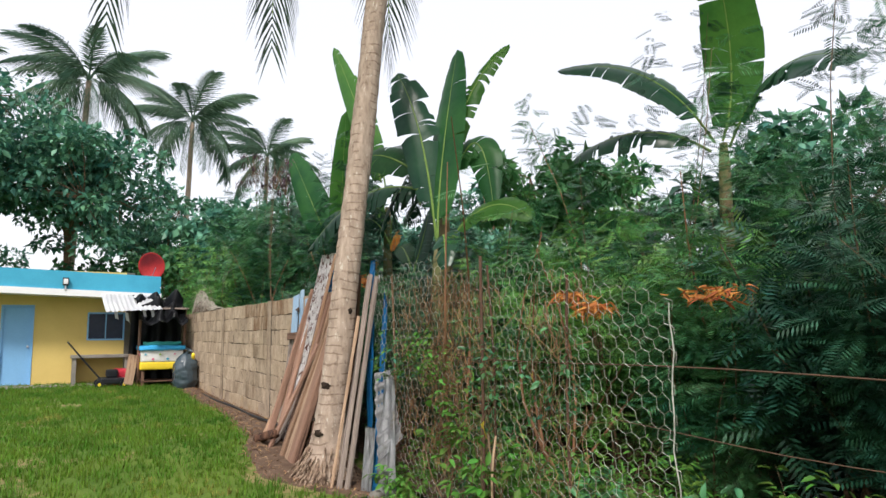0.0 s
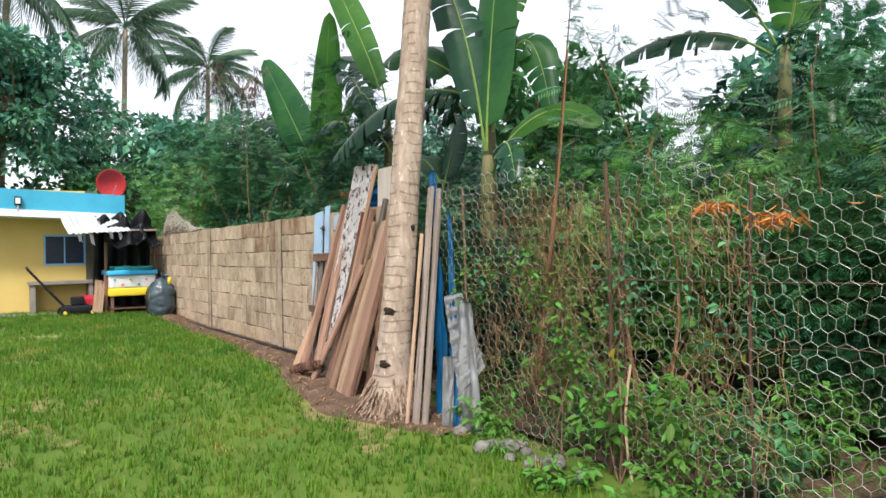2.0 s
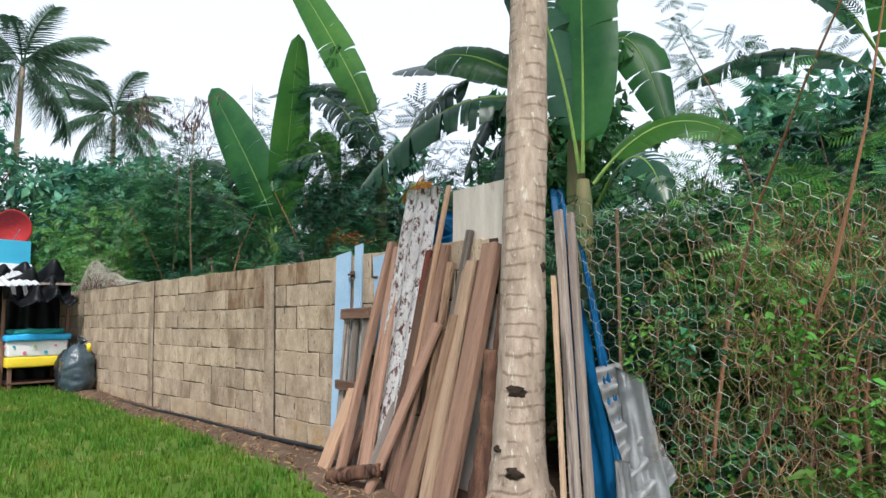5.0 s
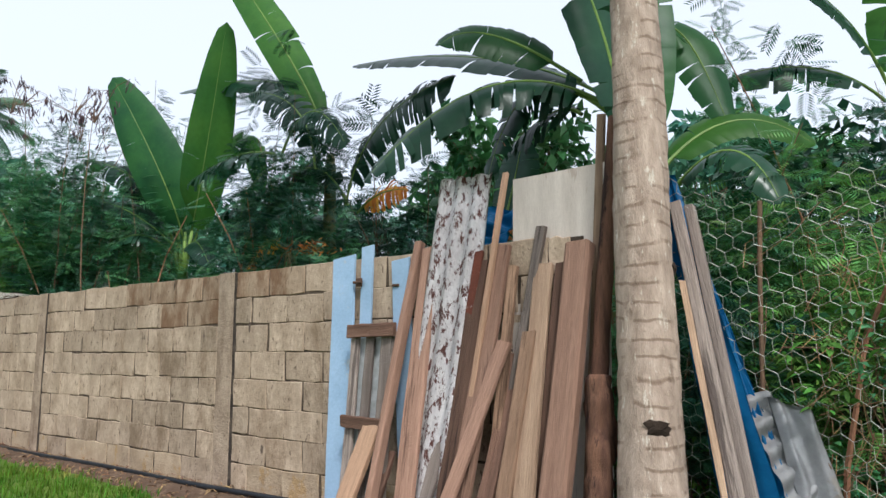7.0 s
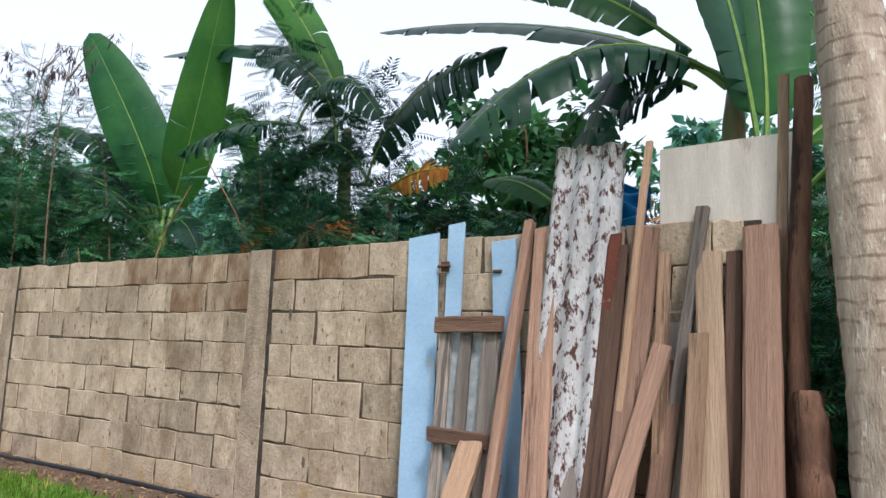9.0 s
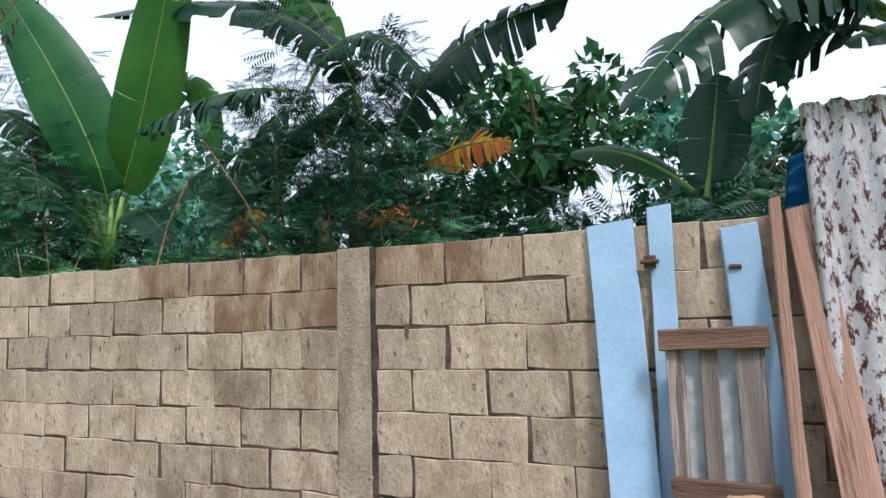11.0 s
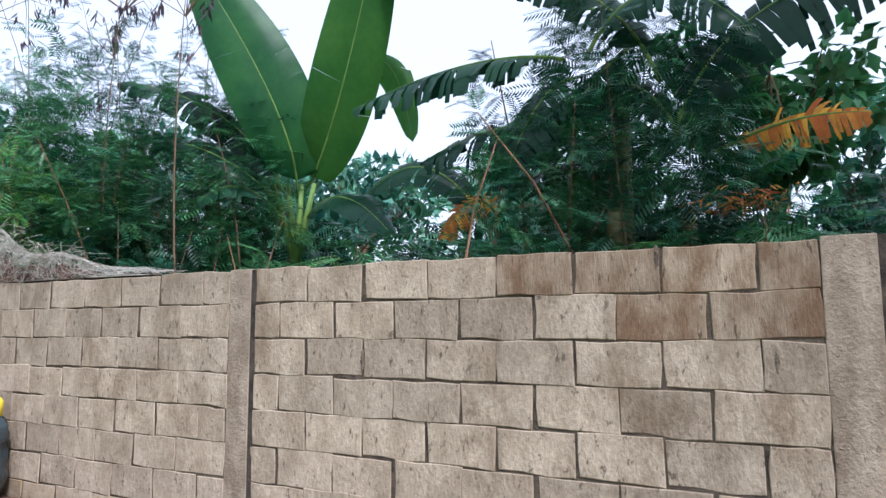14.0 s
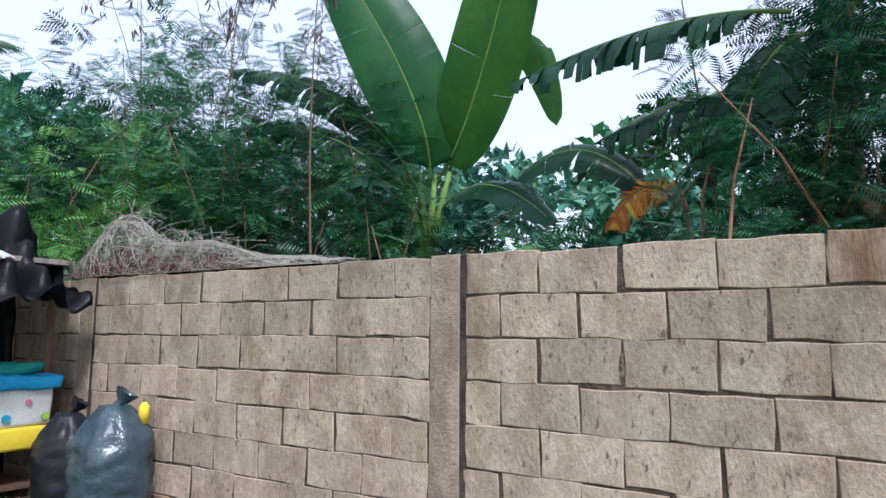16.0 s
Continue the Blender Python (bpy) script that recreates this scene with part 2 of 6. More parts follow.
FASCIA_WHITE = material("white_paint", (0.78, 0.79, 0.8), (0.7, 0.71, 0.73), 2, 0.6, bump=0.1, fine=30, fine_amount=0.08)
DOOR_BLUE = material("door_blue", (0.2, 0.42, 0.68), (0.18, 0.39, 0.64), 2, 0.5, bump=0.08, fine=30, fine_amount=0.08)
DARK_GLASS = material("dark_glass", (0.015, 0.025, 0.05), (0.02, 0.03, 0.06), 2, 0.12, bump=0, fine=10)
CONCRETE = material("plinth_concrete", (0.2, 0.19, 0.17), (0.27, 0.25, 0.22), 3, 0.9, bump=0.4, fine=50)
# dark wall colour that stands for shade in the house recesses and shed
SHADE_WALL = material("shaded_render", (0.12, 0.11, 0.09), (0.09, 0.085, 0.07), 2, 0.9, bump=0.2, fine=40)
BLACK_PLASTIC = material("black_plastic", (0.012, 0.013, 0.016), (0.02, 0.022, 0.026), 4, 0.35, bump=0.4, fine=14)
BAG = material("grey_bag_plastic", (0.035, 0.055, 0.07), (0.06, 0.085, 0.1), 5, 0.25, spec=0.5, bump=0.8, fine=16)
RED_DISH = material("red_dish", (0.45, 0.03, 0.03), (0.38, 0.03, 0.03), 3, 0.5, bump=0.1, fine=20)
RED_PLASTIC = material("red_plastic", (0.5, 0.03, 0.05), (0.42, 0.03, 0.05), 3, 0.45, bump=0.1, fine=20)
YELLOW_PLASTIC = material("yellow_plastic", (0.8, 0.6, 0.04), (0.74, 0.55, 0.04), 3, 0.45, bump=0.1, fine=20, fine_amount=0.1)
CLOTH_WHITE = material("printed_cloth", (0.75, 0.75, 0.72), (0.66, 0.67, 0.66), 3, 0.85, bump=0.2, fine=60, spots=(0.2, 0.4, 0.6), spot_scale=8, spot_at=0.64)
CLOTH_BLUE = material("blue_cloth", (0.04, 0.34, 0.68), (0.05, 0.4, 0.74), 3, 0.7, bump=0.3, fine=30)
CLOTH_GREEN = material("green_cloth", (0.03, 0.28, 0.24), (0.05, 0.35, 0.3), 3, 0.7, bump=0.3, fine=30)
CHROME = material("steel", (0.6, 0.6, 0.62), (0.5, 0.5, 0.52), 3, 0.3, 0.9, bump=0, fine=20)
CLEAR = material("cloudy_plastic", (0.55, 0.57, 0.57), (0.4, 0.42, 0.42), 9, 0.2, bump=0.7, fine=24, translucent=0.3)

# ---- builders ----
TOP_OF_WALL = 1.78


def mesh_from(name, bm, mat):
    me = bpy.data.meshes.new(name)
    bm.normal_update()
    bm.to_mesh(me)
    bm.free()
    me.materials.append(mat)
    return me


def part(name, bm, mat, parent=None, label="", smooth=False):
    ob = new(name, mesh_from(name, bm, mat))
    if smooth:
        for p in ob.data.polygons:
            p.use_smooth = True
    if parent:
        ob.parent = parent
    if label:
        ob["label"] = label
    return ob


def empty(name, at=(0, 0, 0)):
    ob = new(name)
    ob.location = at
    bpy.context.view_layer.update()
    return ob


def hang(ob, parent):
    """Parents ob, built in world metres, under an Empty that stands elsewhere."""
    ob.parent = parent
    ob.matrix_parent_inverse = Matrix.Translation(parent.location).inverted()
    return ob


def box(lo, hi, bevel=0.0, bm=None):
    bm = bm or bmesh.new()
    (x0, y0, z0), (x1, y1, z1) = lo, hi
    v = [bm.verts.new(p) for p in ((x0, y0, z0), (x1, y0, z0), (x1, y1, z0), (x0, y1, z0), (x0, y0, z1), (x1, y0, z1), (x1, y1, z1), (x0, y1, z1))]
    f = [bm.faces.new([v[i] for i in q]) for q in ((3, 2, 1, 0), (4, 5, 6, 7), (0, 1, 5, 4), (1, 2, 6, 5), (2, 3, 7, 6), (3, 0, 4, 7))]
    if bevel:
        bmesh.ops.bevel(bm, geom=list({e for q in f for e in q.edges}), offset=bevel, segments=2, affect="EDGES", profile=0.6)
    return bm


def tube(bm, pts, radii, sides=8, cap=True):
    """A tapered tube through pts."""
    pts = [Vector(p) for p in pts]
    rings, side = [], None
    for i, p in enumerate(pts):
        d = (pts[min(i + 1, len(pts) - 1)] - pts[max(i - 1, 0)]).normalized()
        side = (d.orthogonal() if side is None else side - d * side.dot(d)).normalized()
        up = d.cross(side)
        r = float(radii[i] if hasattr(radii, "__len__") else radii)
        rings.append([bm.verts.new(p + r * (math.cos(a) * side + math.sin(a) * up)) for a in (2 * math.pi * k / sides for k in range(sides))])
    for a, c in zip(rings, rings[1:]):
        for k in range(sides):
            bm.faces.new((a[k], a[(k + 1) % sides], c[(k + 1) % sides], c[k]))
    if cap:
        bm.faces.new(rings[0][::-1])
        bm.faces.new(rings[-1])
    return bm


def quad_mesh(name, V, Q, mat, smooth=False):
    """One mesh out of arrays of corners and four-cornered faces."""
    V, Q = np.asarray(V, np.float32), np.asarray(Q, np.int32)
    me = bpy.data.meshes.new(name)
    me.vertices.add(len(V))
    me.vertices.foreach_set("co", V.ravel())
    me.loops.add(Q.size)
    me.loops.foreach_set("vertex_index", Q.ravel())
    me.polygons.add(len(Q))
    me.polygons.foreach_set("loop_start", np.arange(0, Q.size, 4, dtype=np.int32))
    me.update(calc_edges=True)
    me.materials.append(mat)
    return me


def patch(name, a, c, d, e, waves, depth, mat, label, across=False, thick=0.005, rough=0.006, seed=0, category="metal sheet"):
    """A thin bent sheet between four corners a-c (foot) and d-e (head)."""
    a, c, d, e = (Vector(p) for p in (a, c, d, e))
    nrm = (c - a).cross(d - a).normalized()
    n, m = 40, 40
    bm = bmesh.new()
    rows = []
    for j in range(m + 1):
        t = j / m
        row = []
        for i in range(n + 1):
            q = i / n
            p = (a * (1 - q) + c * q) * (1 - t) + (d * (1 - q) + e * q) * t
            p += nrm * (depth * math.sin(2 * math.pi * waves * (t if across else q)) + rough * 2 * noise.noise(Vector((q * 4, t * 5, seed))))
            row.append(bm.verts.new(p))
        rows.append(row)
    for r0, r1 in zip(rows, rows[1:]):
        for i in range(n):
            bm.faces.new((r0[i], r0[i + 1], r1[i + 1], r1[i]))
    bmesh.ops.solidify(bm, geom=bm.faces[:], thickness=thick)
    return tagged(part(name, bm, mat, smooth=True), label, category)


def strewn(tv, tq, mats):
    """Copies of a small shape (corners tv, faces tq) at many poses, as one pair of arrays."""
    tv, tq, mats = np.asarray(tv), np.asarray(tq), np.asarray(mats)
    V = np.einsum("kij,nj->kni", mats[:, :3, :3], tv) + mats[:, None, :3, 3]
    Q = tq[None] + (np.arange(len(mats)) * len(tv))[:, None, None]
    return V.reshape(-1, 3), Q.reshape(-1, 4)


def frames_along(ahead, up):
    """Turns whose y runs along ahead and whose z is near up, for rows of both."""
    y = ahead / np.linalg.norm(ahead, axis=1, keepdims=True)
    x = np.cross(y, up)
    x /= np.linalg.norm(x, axis=1, keepdims=True) + 1e-9
    z = np.cross(x, y)
    return np.stack([x, y, z], -1)


def poses4(turn, place, size):
    m = np.zeros((len(place), 4, 4))
    m[:, :3, :3] = turn * np.asarray(size)[:, None, None]
    m[:, :3, 3], m[:, 3, 3] = place, 1
    return m


def blade(length, width, bend=0.1, y0=0.0):
    """A leaf of four quads along y, folded at the midrib."""
    w, f = width / 2, width * 0.18
    v = [(0, y0, 0), (-w * 0.8, y0 + 0.3 * length, f), (0, y0 + 0.33 * length, 0), (w * 0.8, y0 + 0.3 * length, f),
         (-w * 0.72, y0 + 0.68 * length, f - bend * length * 0.5), (0, y0 + 0.68 * length, -bend * length * 0.5), (w * 0.72, y0 + 0.68 * length, f - bend * length * 0.5), (0, y0 + length, -bend * length)]
    return v, [(0, 2, 1, 1), (0, 3, 2, 2), (1, 2, 5, 4), (2, 3, 6, 5), (4, 5, 7, 7), (5, 6, 7, 7)]


def tidy(v, q):
    """Three-cornered faces written as four corners get their own fourth corner, so that all faces have four."""
    v, out = list(v), []
    for f in q:
        f = list(f)
        if f[2] == f[3]:
            a, c = np.array(v[f[1]]), np.array(v[f[2]])
            v.append(tuple((a + c) / 2))
            f = [f[0], f[1], len(v) - 1, f[2]]
        out.append(tuple(f))
    return np.array(v, float), np.array(out)


def feather_leaf(pairs, leaflets, length=1.0, slim=0.03):
    """A twice-pinnate leaf along y: pairs of pinnae, each with rows of leaflets."""
    v, q = [], []

    def quad(a, c, d, e):
        k = len(v)
        v.extend((a, c, d, e))
        q.append((k, k + 1, k + 2, k + 3))

    quad((-0.006, 0, 0), (0.006, 0, 0), (0.004, length, -0.12), (-0.004, length, -0.12))
    for i in range(pairs):
        s = (i + 1.2) / (pairs + 0.4)
        y, z, pl = s * length, -0.12 * s * s, 0.42 * length * (1.0 - 0.45 * abs(s - 0.45))
        for side in (-1, 1):
            d = np.array((side * 0.86, 0.5, -0.12))
            p = np.array((0, y, z))
            e = np.array((-d[1] * side, d[0] * side, 0))
            if leaflets == 0:
                wv = slim * length
                a, c = p + d * 0.06 * pl, p + d * pl + np.array((0, 0, -0.1 * pl))
                m1 = a + (c - a) * 0.45
                quad(a, m1 + e * wv, c, m1 - e * wv)
                continue
            for k in range(leaflets):
                u = (k + 0.6) / leaflets
                o = p + d * u * pl + np.array((0, 0, -0.1 * u * u * pl))
                ll, lw = 0.1 * length, 0.34 * pl / leaflets
                for sd in (-1, 1):
                    w = e * sd * 0.85 + d * 0.5
                    quad(o, o + w * ll * 0.5 + d * lw, o + w * ll, o + w * ll * 0.5 - d * lw)
    return np.array(v, float), np.array(q)


FINE_LEAF, MID_LEAF = feather_leaf(9, 0, slim=0.03), feather_leaf(7, 0, slim=0.038)
BROAD = tidy(*blade(1.0, 0.52, 0.25))
SLIM = tidy(*blade(1.0, 0.2, 0.35))
FOLDED = (np.array([(0, 0, 0), (-0.27, 0.45, 0.07), (0, 1, -0.2), (0.27, 0.45, 0.07), (0, 0.5, -0.03)]), np.array([(0, 4, 2, 1), (0, 3, 2, 4)]))


def limb_points(rng, base, top, bend, n=6):
    base, top = np.array(base, float), np.array(top, float)
    side = rng.normal(0, bend, 3) * (1, 1, 0.3)
    return [base + (top - base) * s + side * math.sin(math.pi * s) for s in np.linspace(0, 1, n)]


def shrub(name, at, height, reach, branches, leaves, template, size, leaf_mat, label, seed, low=0.25, stem_mat=None, category="shrub", lean=(0, 0), r0=0.014, part_name="foliage", droop=0.3, stem_count=7):
    """A many-stemmed bush or sapling: thin stems from one foot, with leaves along their outer parts."""
    rng = np.random.default_rng(seed)
    if at[2] < 0.01:
        at = (at[0], at[1], at[2] + ground_height(at[0], at[1]))
    root = empty(name, at)
    tagged(root, label, category)
    place, ahead = [], []
    for k in range(branches):
        a, out = rng.uniform(0, 2 * math.pi), reach * math.sqrt(rng.uniform(0.02, 1))
        top = np.array((out * math.cos(a) + lean[0] * height, out * math.sin(a) + lean[1] * height, height * rng.uniform(0.62, 1.0) * (1 - 0.25 * (out / max(reach, 0.01)) ** 2)))
        foot = np.array((rng.uniform(-0.1, 0.1), rng.uniform(-0.1, 0.1), -0.03))
        pts = limb_points(rng, foot, top, 0.12 * height * 0.5)
        if k < stem_count:
            part("stem", tube(bmesh.new(), pts, [r0 * (1.0 - 0.8 * i / 5) for i in range(6)], 5, False), stem_mat or STEM, root)
        for _ in range(leaves):
            s = rng.uniform(low, 1.0) ** 0.8 * 5
            i = min(int(s), 4)
            p = pts[i] + (pts[i + 1] - pts[i]) * (s - i)
            d = rng.normal(0, 1, 3) * (1, 1, 0.35) + (0.5 * math.cos(a), 0.5 * math.sin(a), 0.25 - droop)
            place.append(p + d / np.linalg.norm(d) * rng.uniform(0, 0.1) * reach)
            ahead.append(d)
    place, ahead = np.array(place), np.array(ahead)
    if at[0] > 3.05:
        keep = place[:, 0] + at[0] > (3.16 if at[1] > 5.6 else 2.98)
        place, ahead = place[keep], ahead[keep]
    up = rng.normal(0, 0.35, place.shape) + (0, 0, 1)
    m = poses4(frames_along(ahead, up), place, size * rng.uniform(0.7, 1.25, len(place)))
    V, Q = strewn(*template, m)
    V[:, 2] = np.maximum(V[:, 2], 0.03)
    if at[0] > 3.05 and at[1] > 5.6:
        V[:, 0] = np.maximum(V[:, 0], 3.09 - at[0] + 0.05 * (V[:, 2] < TOP_OF_WALL))
    new(part_name, quad_mesh(part_name, V, Q, leaf_mat)).parent = root
    return root


def tree(name, at, height, crown, crown_z, clumps, leaves, size, leaf_mat, label, seed, trunk_r=0.16, lean=(0, 0), template=None, squash=0.75):
    """A branching tree: trunk, limbs to leaf clumps, and a crown of many leaves with gaps."""
    rng = np.random.default_rng(seed)
    at = (at[0], at[1], at[2] + ground_height(at[0], at[1]))
    root = empty(name, at)
    tagged(root, label, "tree")
    bm, place, ahead = bmesh.new(), [], []
    fork = np.array((lean[0], lean[1], crown_z * 0.8))
    tube(bm, limb_points(rng, (0, 0, -0.1), fork, 0.2, 7), [trunk_r * (1 - 0.07 * i) for i in range(7)], 9)
    ends = []
    for k in range(max(5, clumps // 12)):
        a = 2.4 * k + rng.uniform(-0.4, 0.4)
        e = np.array((lean[0] + 0.55 * crown * math.cos(a), lean[1] + 0.55 * crown * math.sin(a), crown_z + crown * squash * rng.uniform(-0.3, 0.55)))
        tube(bm, limb_points(rng, fork - (0, 0, rng.uniform(0, 0.12) * crown_z), e, 0.1 * crown, 6), [trunk_r * q for q in (0.55, 0.45, 0.36, 0.27, 0.18, 0.1)], 6, False)
        ends.append(e)
    phase = rng.uniform(0, 50)
    for _ in range(clumps):
        d = rng.normal(0, 1, 3)
        d /= np.linalg.norm(d)
        bulge = 1 + 0.45 * noise.noise(Vector(d * 1.6) + Vector((phase, 0, 0)))
        c = np.array((lean[0], lean[1], crown_z)) + d * (crown, crown, crown * squash) * rng.uniform(0.03, 1.0) ** 0.45 * bulge
        c[2] = min(c[2], height)
        e = min(ends, key=lambda w: np.linalg.norm(w - c))
        tube(bm, limb_points(rng, e, c, 0.12, 4), [trunk_r * q for q in (0.13, 0.1, 0.07, 0.03)], 4, False)
        rad = crown * rng.uniform(0.13, 0.28)
        o = rng.normal(0, 1, (leaves, 3))
        o *= (rad * rng.uniform(0.3, 1, leaves) ** 0.5 / np.linalg.norm(o, axis=1))[:, None]
        place.append(c + o * (1.15, 1.15, 0.6))
        ahead.append(o + rng.normal(0, rad * 0.7, o.shape) + (0, 0, -0.1))
    place, ahead = np.concatenate(place), np.concatenate(ahead)
    up = rng.normal(0, 0.5, place.shape) + (0, 0, 1)
    V, Q = strewn(*(template or FOLDED), poses4(frames_along(ahead, up), place, size * rng.uniform(0.6, 1.3, len(place))))
    part("trunk", bm, STEM, root)
    new("crown", quad_mesh("crown", V, Q, leaf_mat)).parent = root
    return root


def bezier(p0, p1, p2, n):
    p0, p1, p2 = (np.array(p, float) for p in (p0, p1, p2))
    c = 2 * p1 - (p0 + p2) / 2
    s = np.linspace(0, 1, n)[:, None]
    return (1 - s) ** 2 * p0 + 2 * s * (1 - s) * c + s**2 * p2


def banana_leaf(plant, p0, p1, p2, width, mat, torn=0.0, face=(-1, 0, 0.4), seed=0, fold=0.25, petiole=0.14, label=""):
    """A banana leaf through three points: a midrib, and a blade that is torn across into strips. face: the way its upper side looks."""
    rng = np.random.default_rng(seed)
    n = 44
    rib = bezier(p0, p1, p2, n)
    d = np.gradient(rib, axis=0)
    d /= np.linalg.norm(d, axis=1, keepdims=True)
    side = np.cross(d, np.array(face, float))
    side /= np.linalg.norm(side, axis=1, keepdims=True)
    nrm = np.cross(side, d)
    nrm *= np.sign((nrm @ np.array(face, float)))[:, None]
    s = np.linspace(0, 1, n)
    u = np.clip((s - petiole) / (1 - petiole), 0, 1)
    half = width / 2 * np.clip(np.sin(np.pi * np.clip(u * 0.93 + 0.07, 0, 1)) ** 0.45, 0, 1) * (u > 0)
    V, Q = [], []
    for sgn in (-1, 1):
        gap, hang_down, i = 0.0, 0.0, int(petiole * n)
        while i < n - 1:
            step = max(1, int(rng.integers(1, 3) if torn and rng.uniform() < torn else rng.integers(3, 8)))
            j = min(i + step, n - 1)
            hang_down = rng.uniform(0.0, 0.9) * torn
            lean_f = rng.uniform(-0.02, 0.05) * (0.05 + torn)
            shrink, slit = (rng.uniform(0.72, 0.95) if torn and rng.uniform() < torn else 1.0), rng.uniform(0.0, 0.6)
            cols = 4
            k0 = len(V)
            for a in range(i, j + 1):
                for c in range(cols):
                    q = c / (cols - 1)
                    t = (a - (i + j) / 2) * (1 - (1 - shrink) * max(0.0, q - slit) * 1.5) + (i + j) / 2
                    fa = min(max(t, 0), n - 1)
                    ia = min(int(fa), n - 2)
                    w = fa - ia
                    base = rib[ia] * (1 - w) + rib[ia + 1] * w
                    hw = half[ia] * (1 - w) + half[ia + 1] * w
                    off = side[ia] * sgn * hw * q * math.cos(fold + hang_down * q) + nrm[ia] * hw * (q * math.sin(fold) * 0.8 - q * q * 0.35)
                    off = off + np.array((0, 0, -1)) * hw * hang_down * q * q + d[ia] * (0.18 * hw * q + lean_f * q)
                    V.append(base + off + nrm[ia] * 0.004 * math.sin(a * 2.3) * q)
            for r in range(j - i):
                for c in range(cols - 1):
                    k = k0 + r * cols + c
                    Q.append((k, k + 1, k + cols + 1, k + cols))
            i = j
    me = quad_mesh("leaf", V, Q, mat)
    for p in me.polygons:
        p.use_smooth = True
    leaf = hang(new("leaf", me), plant)
    if label:
        leaf["label"] = label
    bm = bmesh.new()
    tube(bm, rib[::3], [0.019 * (1 - 0.9 * q) for q in s[::3]], 6, False)
    hang(part("midrib", bm, PETIOLE), plant)
    return leaf


def banana_plant(at, top, label):
    """The trunk of a banana plant; leaves are added to it."""
    at = (at[0], at[1], at[2] + ground_height(at[0], at[1]))
    root = empty("banana_plant", at)
    tagged(root, label, "banana plant")
    bm = bmesh.new()
    pts = [Vector(at) + (Vector(top) - Vector(at)) * q for q in (0, 0.25, 0.5, 0.75, 0.92, 1)]
    tube(bm, pts, (0.13, 0.115, 0.1, 0.085, 0.075, 0.05), 12)
    hang(part("pseudostem", bm, PSEUDOSTEM, smooth=True), root)
    return root


def frond_template(length=1.0, pairs=62, droop=0.66, leaflet=0.27, width=0.014):
    """A coconut frond along y with hanging leaflets."""
    v, q = [], []

    def quad(*p):
        k = len(v)
        v.extend(p)
        q.append((k, k + 1, k + 2, k + 3))

    def at(s):
        return np.array((0, s * length * (1 - 0.12 * s * s), 0.18 * length * s - droop * length * s * s))

    for i in range(8):
        a, c = at(i / 8), at((i + 1) / 8)
        w = 0.012 * length * (1 - i / 9)
        quad(a - (w, 0, 0), a + (w, 0, 0), c + (w, 0, 0), c - (w, 0, 0))
    for i in range(pairs):
        s = 0.16 + 0.84 * i / (pairs - 1)
        p, ll = at(s), leaflet * length * (0.45 + 0.9 * math.sin(math.pi * min(1, s * 0.9 + 0.05))) * 0.75
        for sd in (-1, 1):
            e = np.array((sd * (0.5 + 0.3 * ((i * 3) % 4) / 4), 0.5, -0.55 - 0.5 * ((i * 7) % 5) / 5))
            w = np.array((0, width * length, 0))
            mid, tip = p + e * ll * 0.5, p + e * ll + (0, 0, -0.25 * ll)
            quad(p - w * 0.4, mid - w * 0.5, mid + w * 0.5, p + w * 0.4)
            quad(mid - w * 0.5, tip, tip + w * 0.1, mid + w * 0.5)
    return np.array(v, float), np.array(q)


FROND = frond_template()


def coconut_crown(root, top, count, length, seed, mat=None, tilt=(0.75, -0.55)):
    rng = np.random.default_rng(seed)
    for k in range(count):
        a = 2.399963 * k + rng.uniform(-0.2, 0.2)
        rise = tilt[0] + (tilt[1] - tilt[0]) * (k + 0.5) / count
        d = np.array([[math.cos(a), math.sin(a), rise]])
        m = poses4(frames_along(d, np.array([[0, 0, 1.0]])), np.array([top]), [length * rng.uniform(0.85, 1.1)])
        V, Q = strewn(*FROND, m)
        hang(new("frond", quad_mesh("frond", V, Q, mat or PALM_LEAF)), root)


def frond_along(root, p0, p1, p2, leaflet=0.85, pairs=90, mat=None):
    """A drooping coconut frond whose rib runs through three points."""
    rib = bezier(p0, p1, p2, pairs)
    d = np.gradient(rib, axis=0)
    d /= np.linalg.norm(d, axis=1, keepdims=True)
    side = np.cross(d, (0, 0, 1.0))
    side /= np.linalg.norm(side, axis=1, keepdims=True)
    V, Q = [], []
    for i in range(6, pairs):
        s = i / (pairs - 1)
        ln = leaflet * (0.35 + 0.75 * math.sin(math.pi * min(1.0, 0.12 + 0.8 * s))) * (1.0 if s < 0.9 else 0.7)
        for sd in (-1, 1):
            e = side[i] * sd * 0.6 + d[i] * 0.75 + np.array((0, 0, -0.35 - 0.12 * ((i * 7) % 5)))
            w = d[i] * 0.036
            mid, tip = rib[i] + e * ln * 0.5, rib[i] + e * ln + (0, 0, -0.2 * ln)
            k = len(V)
            V += [rib[i] - w * 0.6, mid - w, mid + w, rib[i] + w * 0.6, tip, tip + w * 0.15]
            Q += [(k, k + 1, k + 2, k + 3), (k + 1, k + 4, k + 5, k + 2)]
    hang(new("frond", quad_mesh("frond", V, Q, mat or PALM_LEAF)), root)
    bm = tube(bmesh.new(), rib[::5], [0.035 * (1 - 0.9 * k / 18) for k in range(len(rib[::5]))], 6, False)
    hang(part("rib", bm, PETIOLE), root)


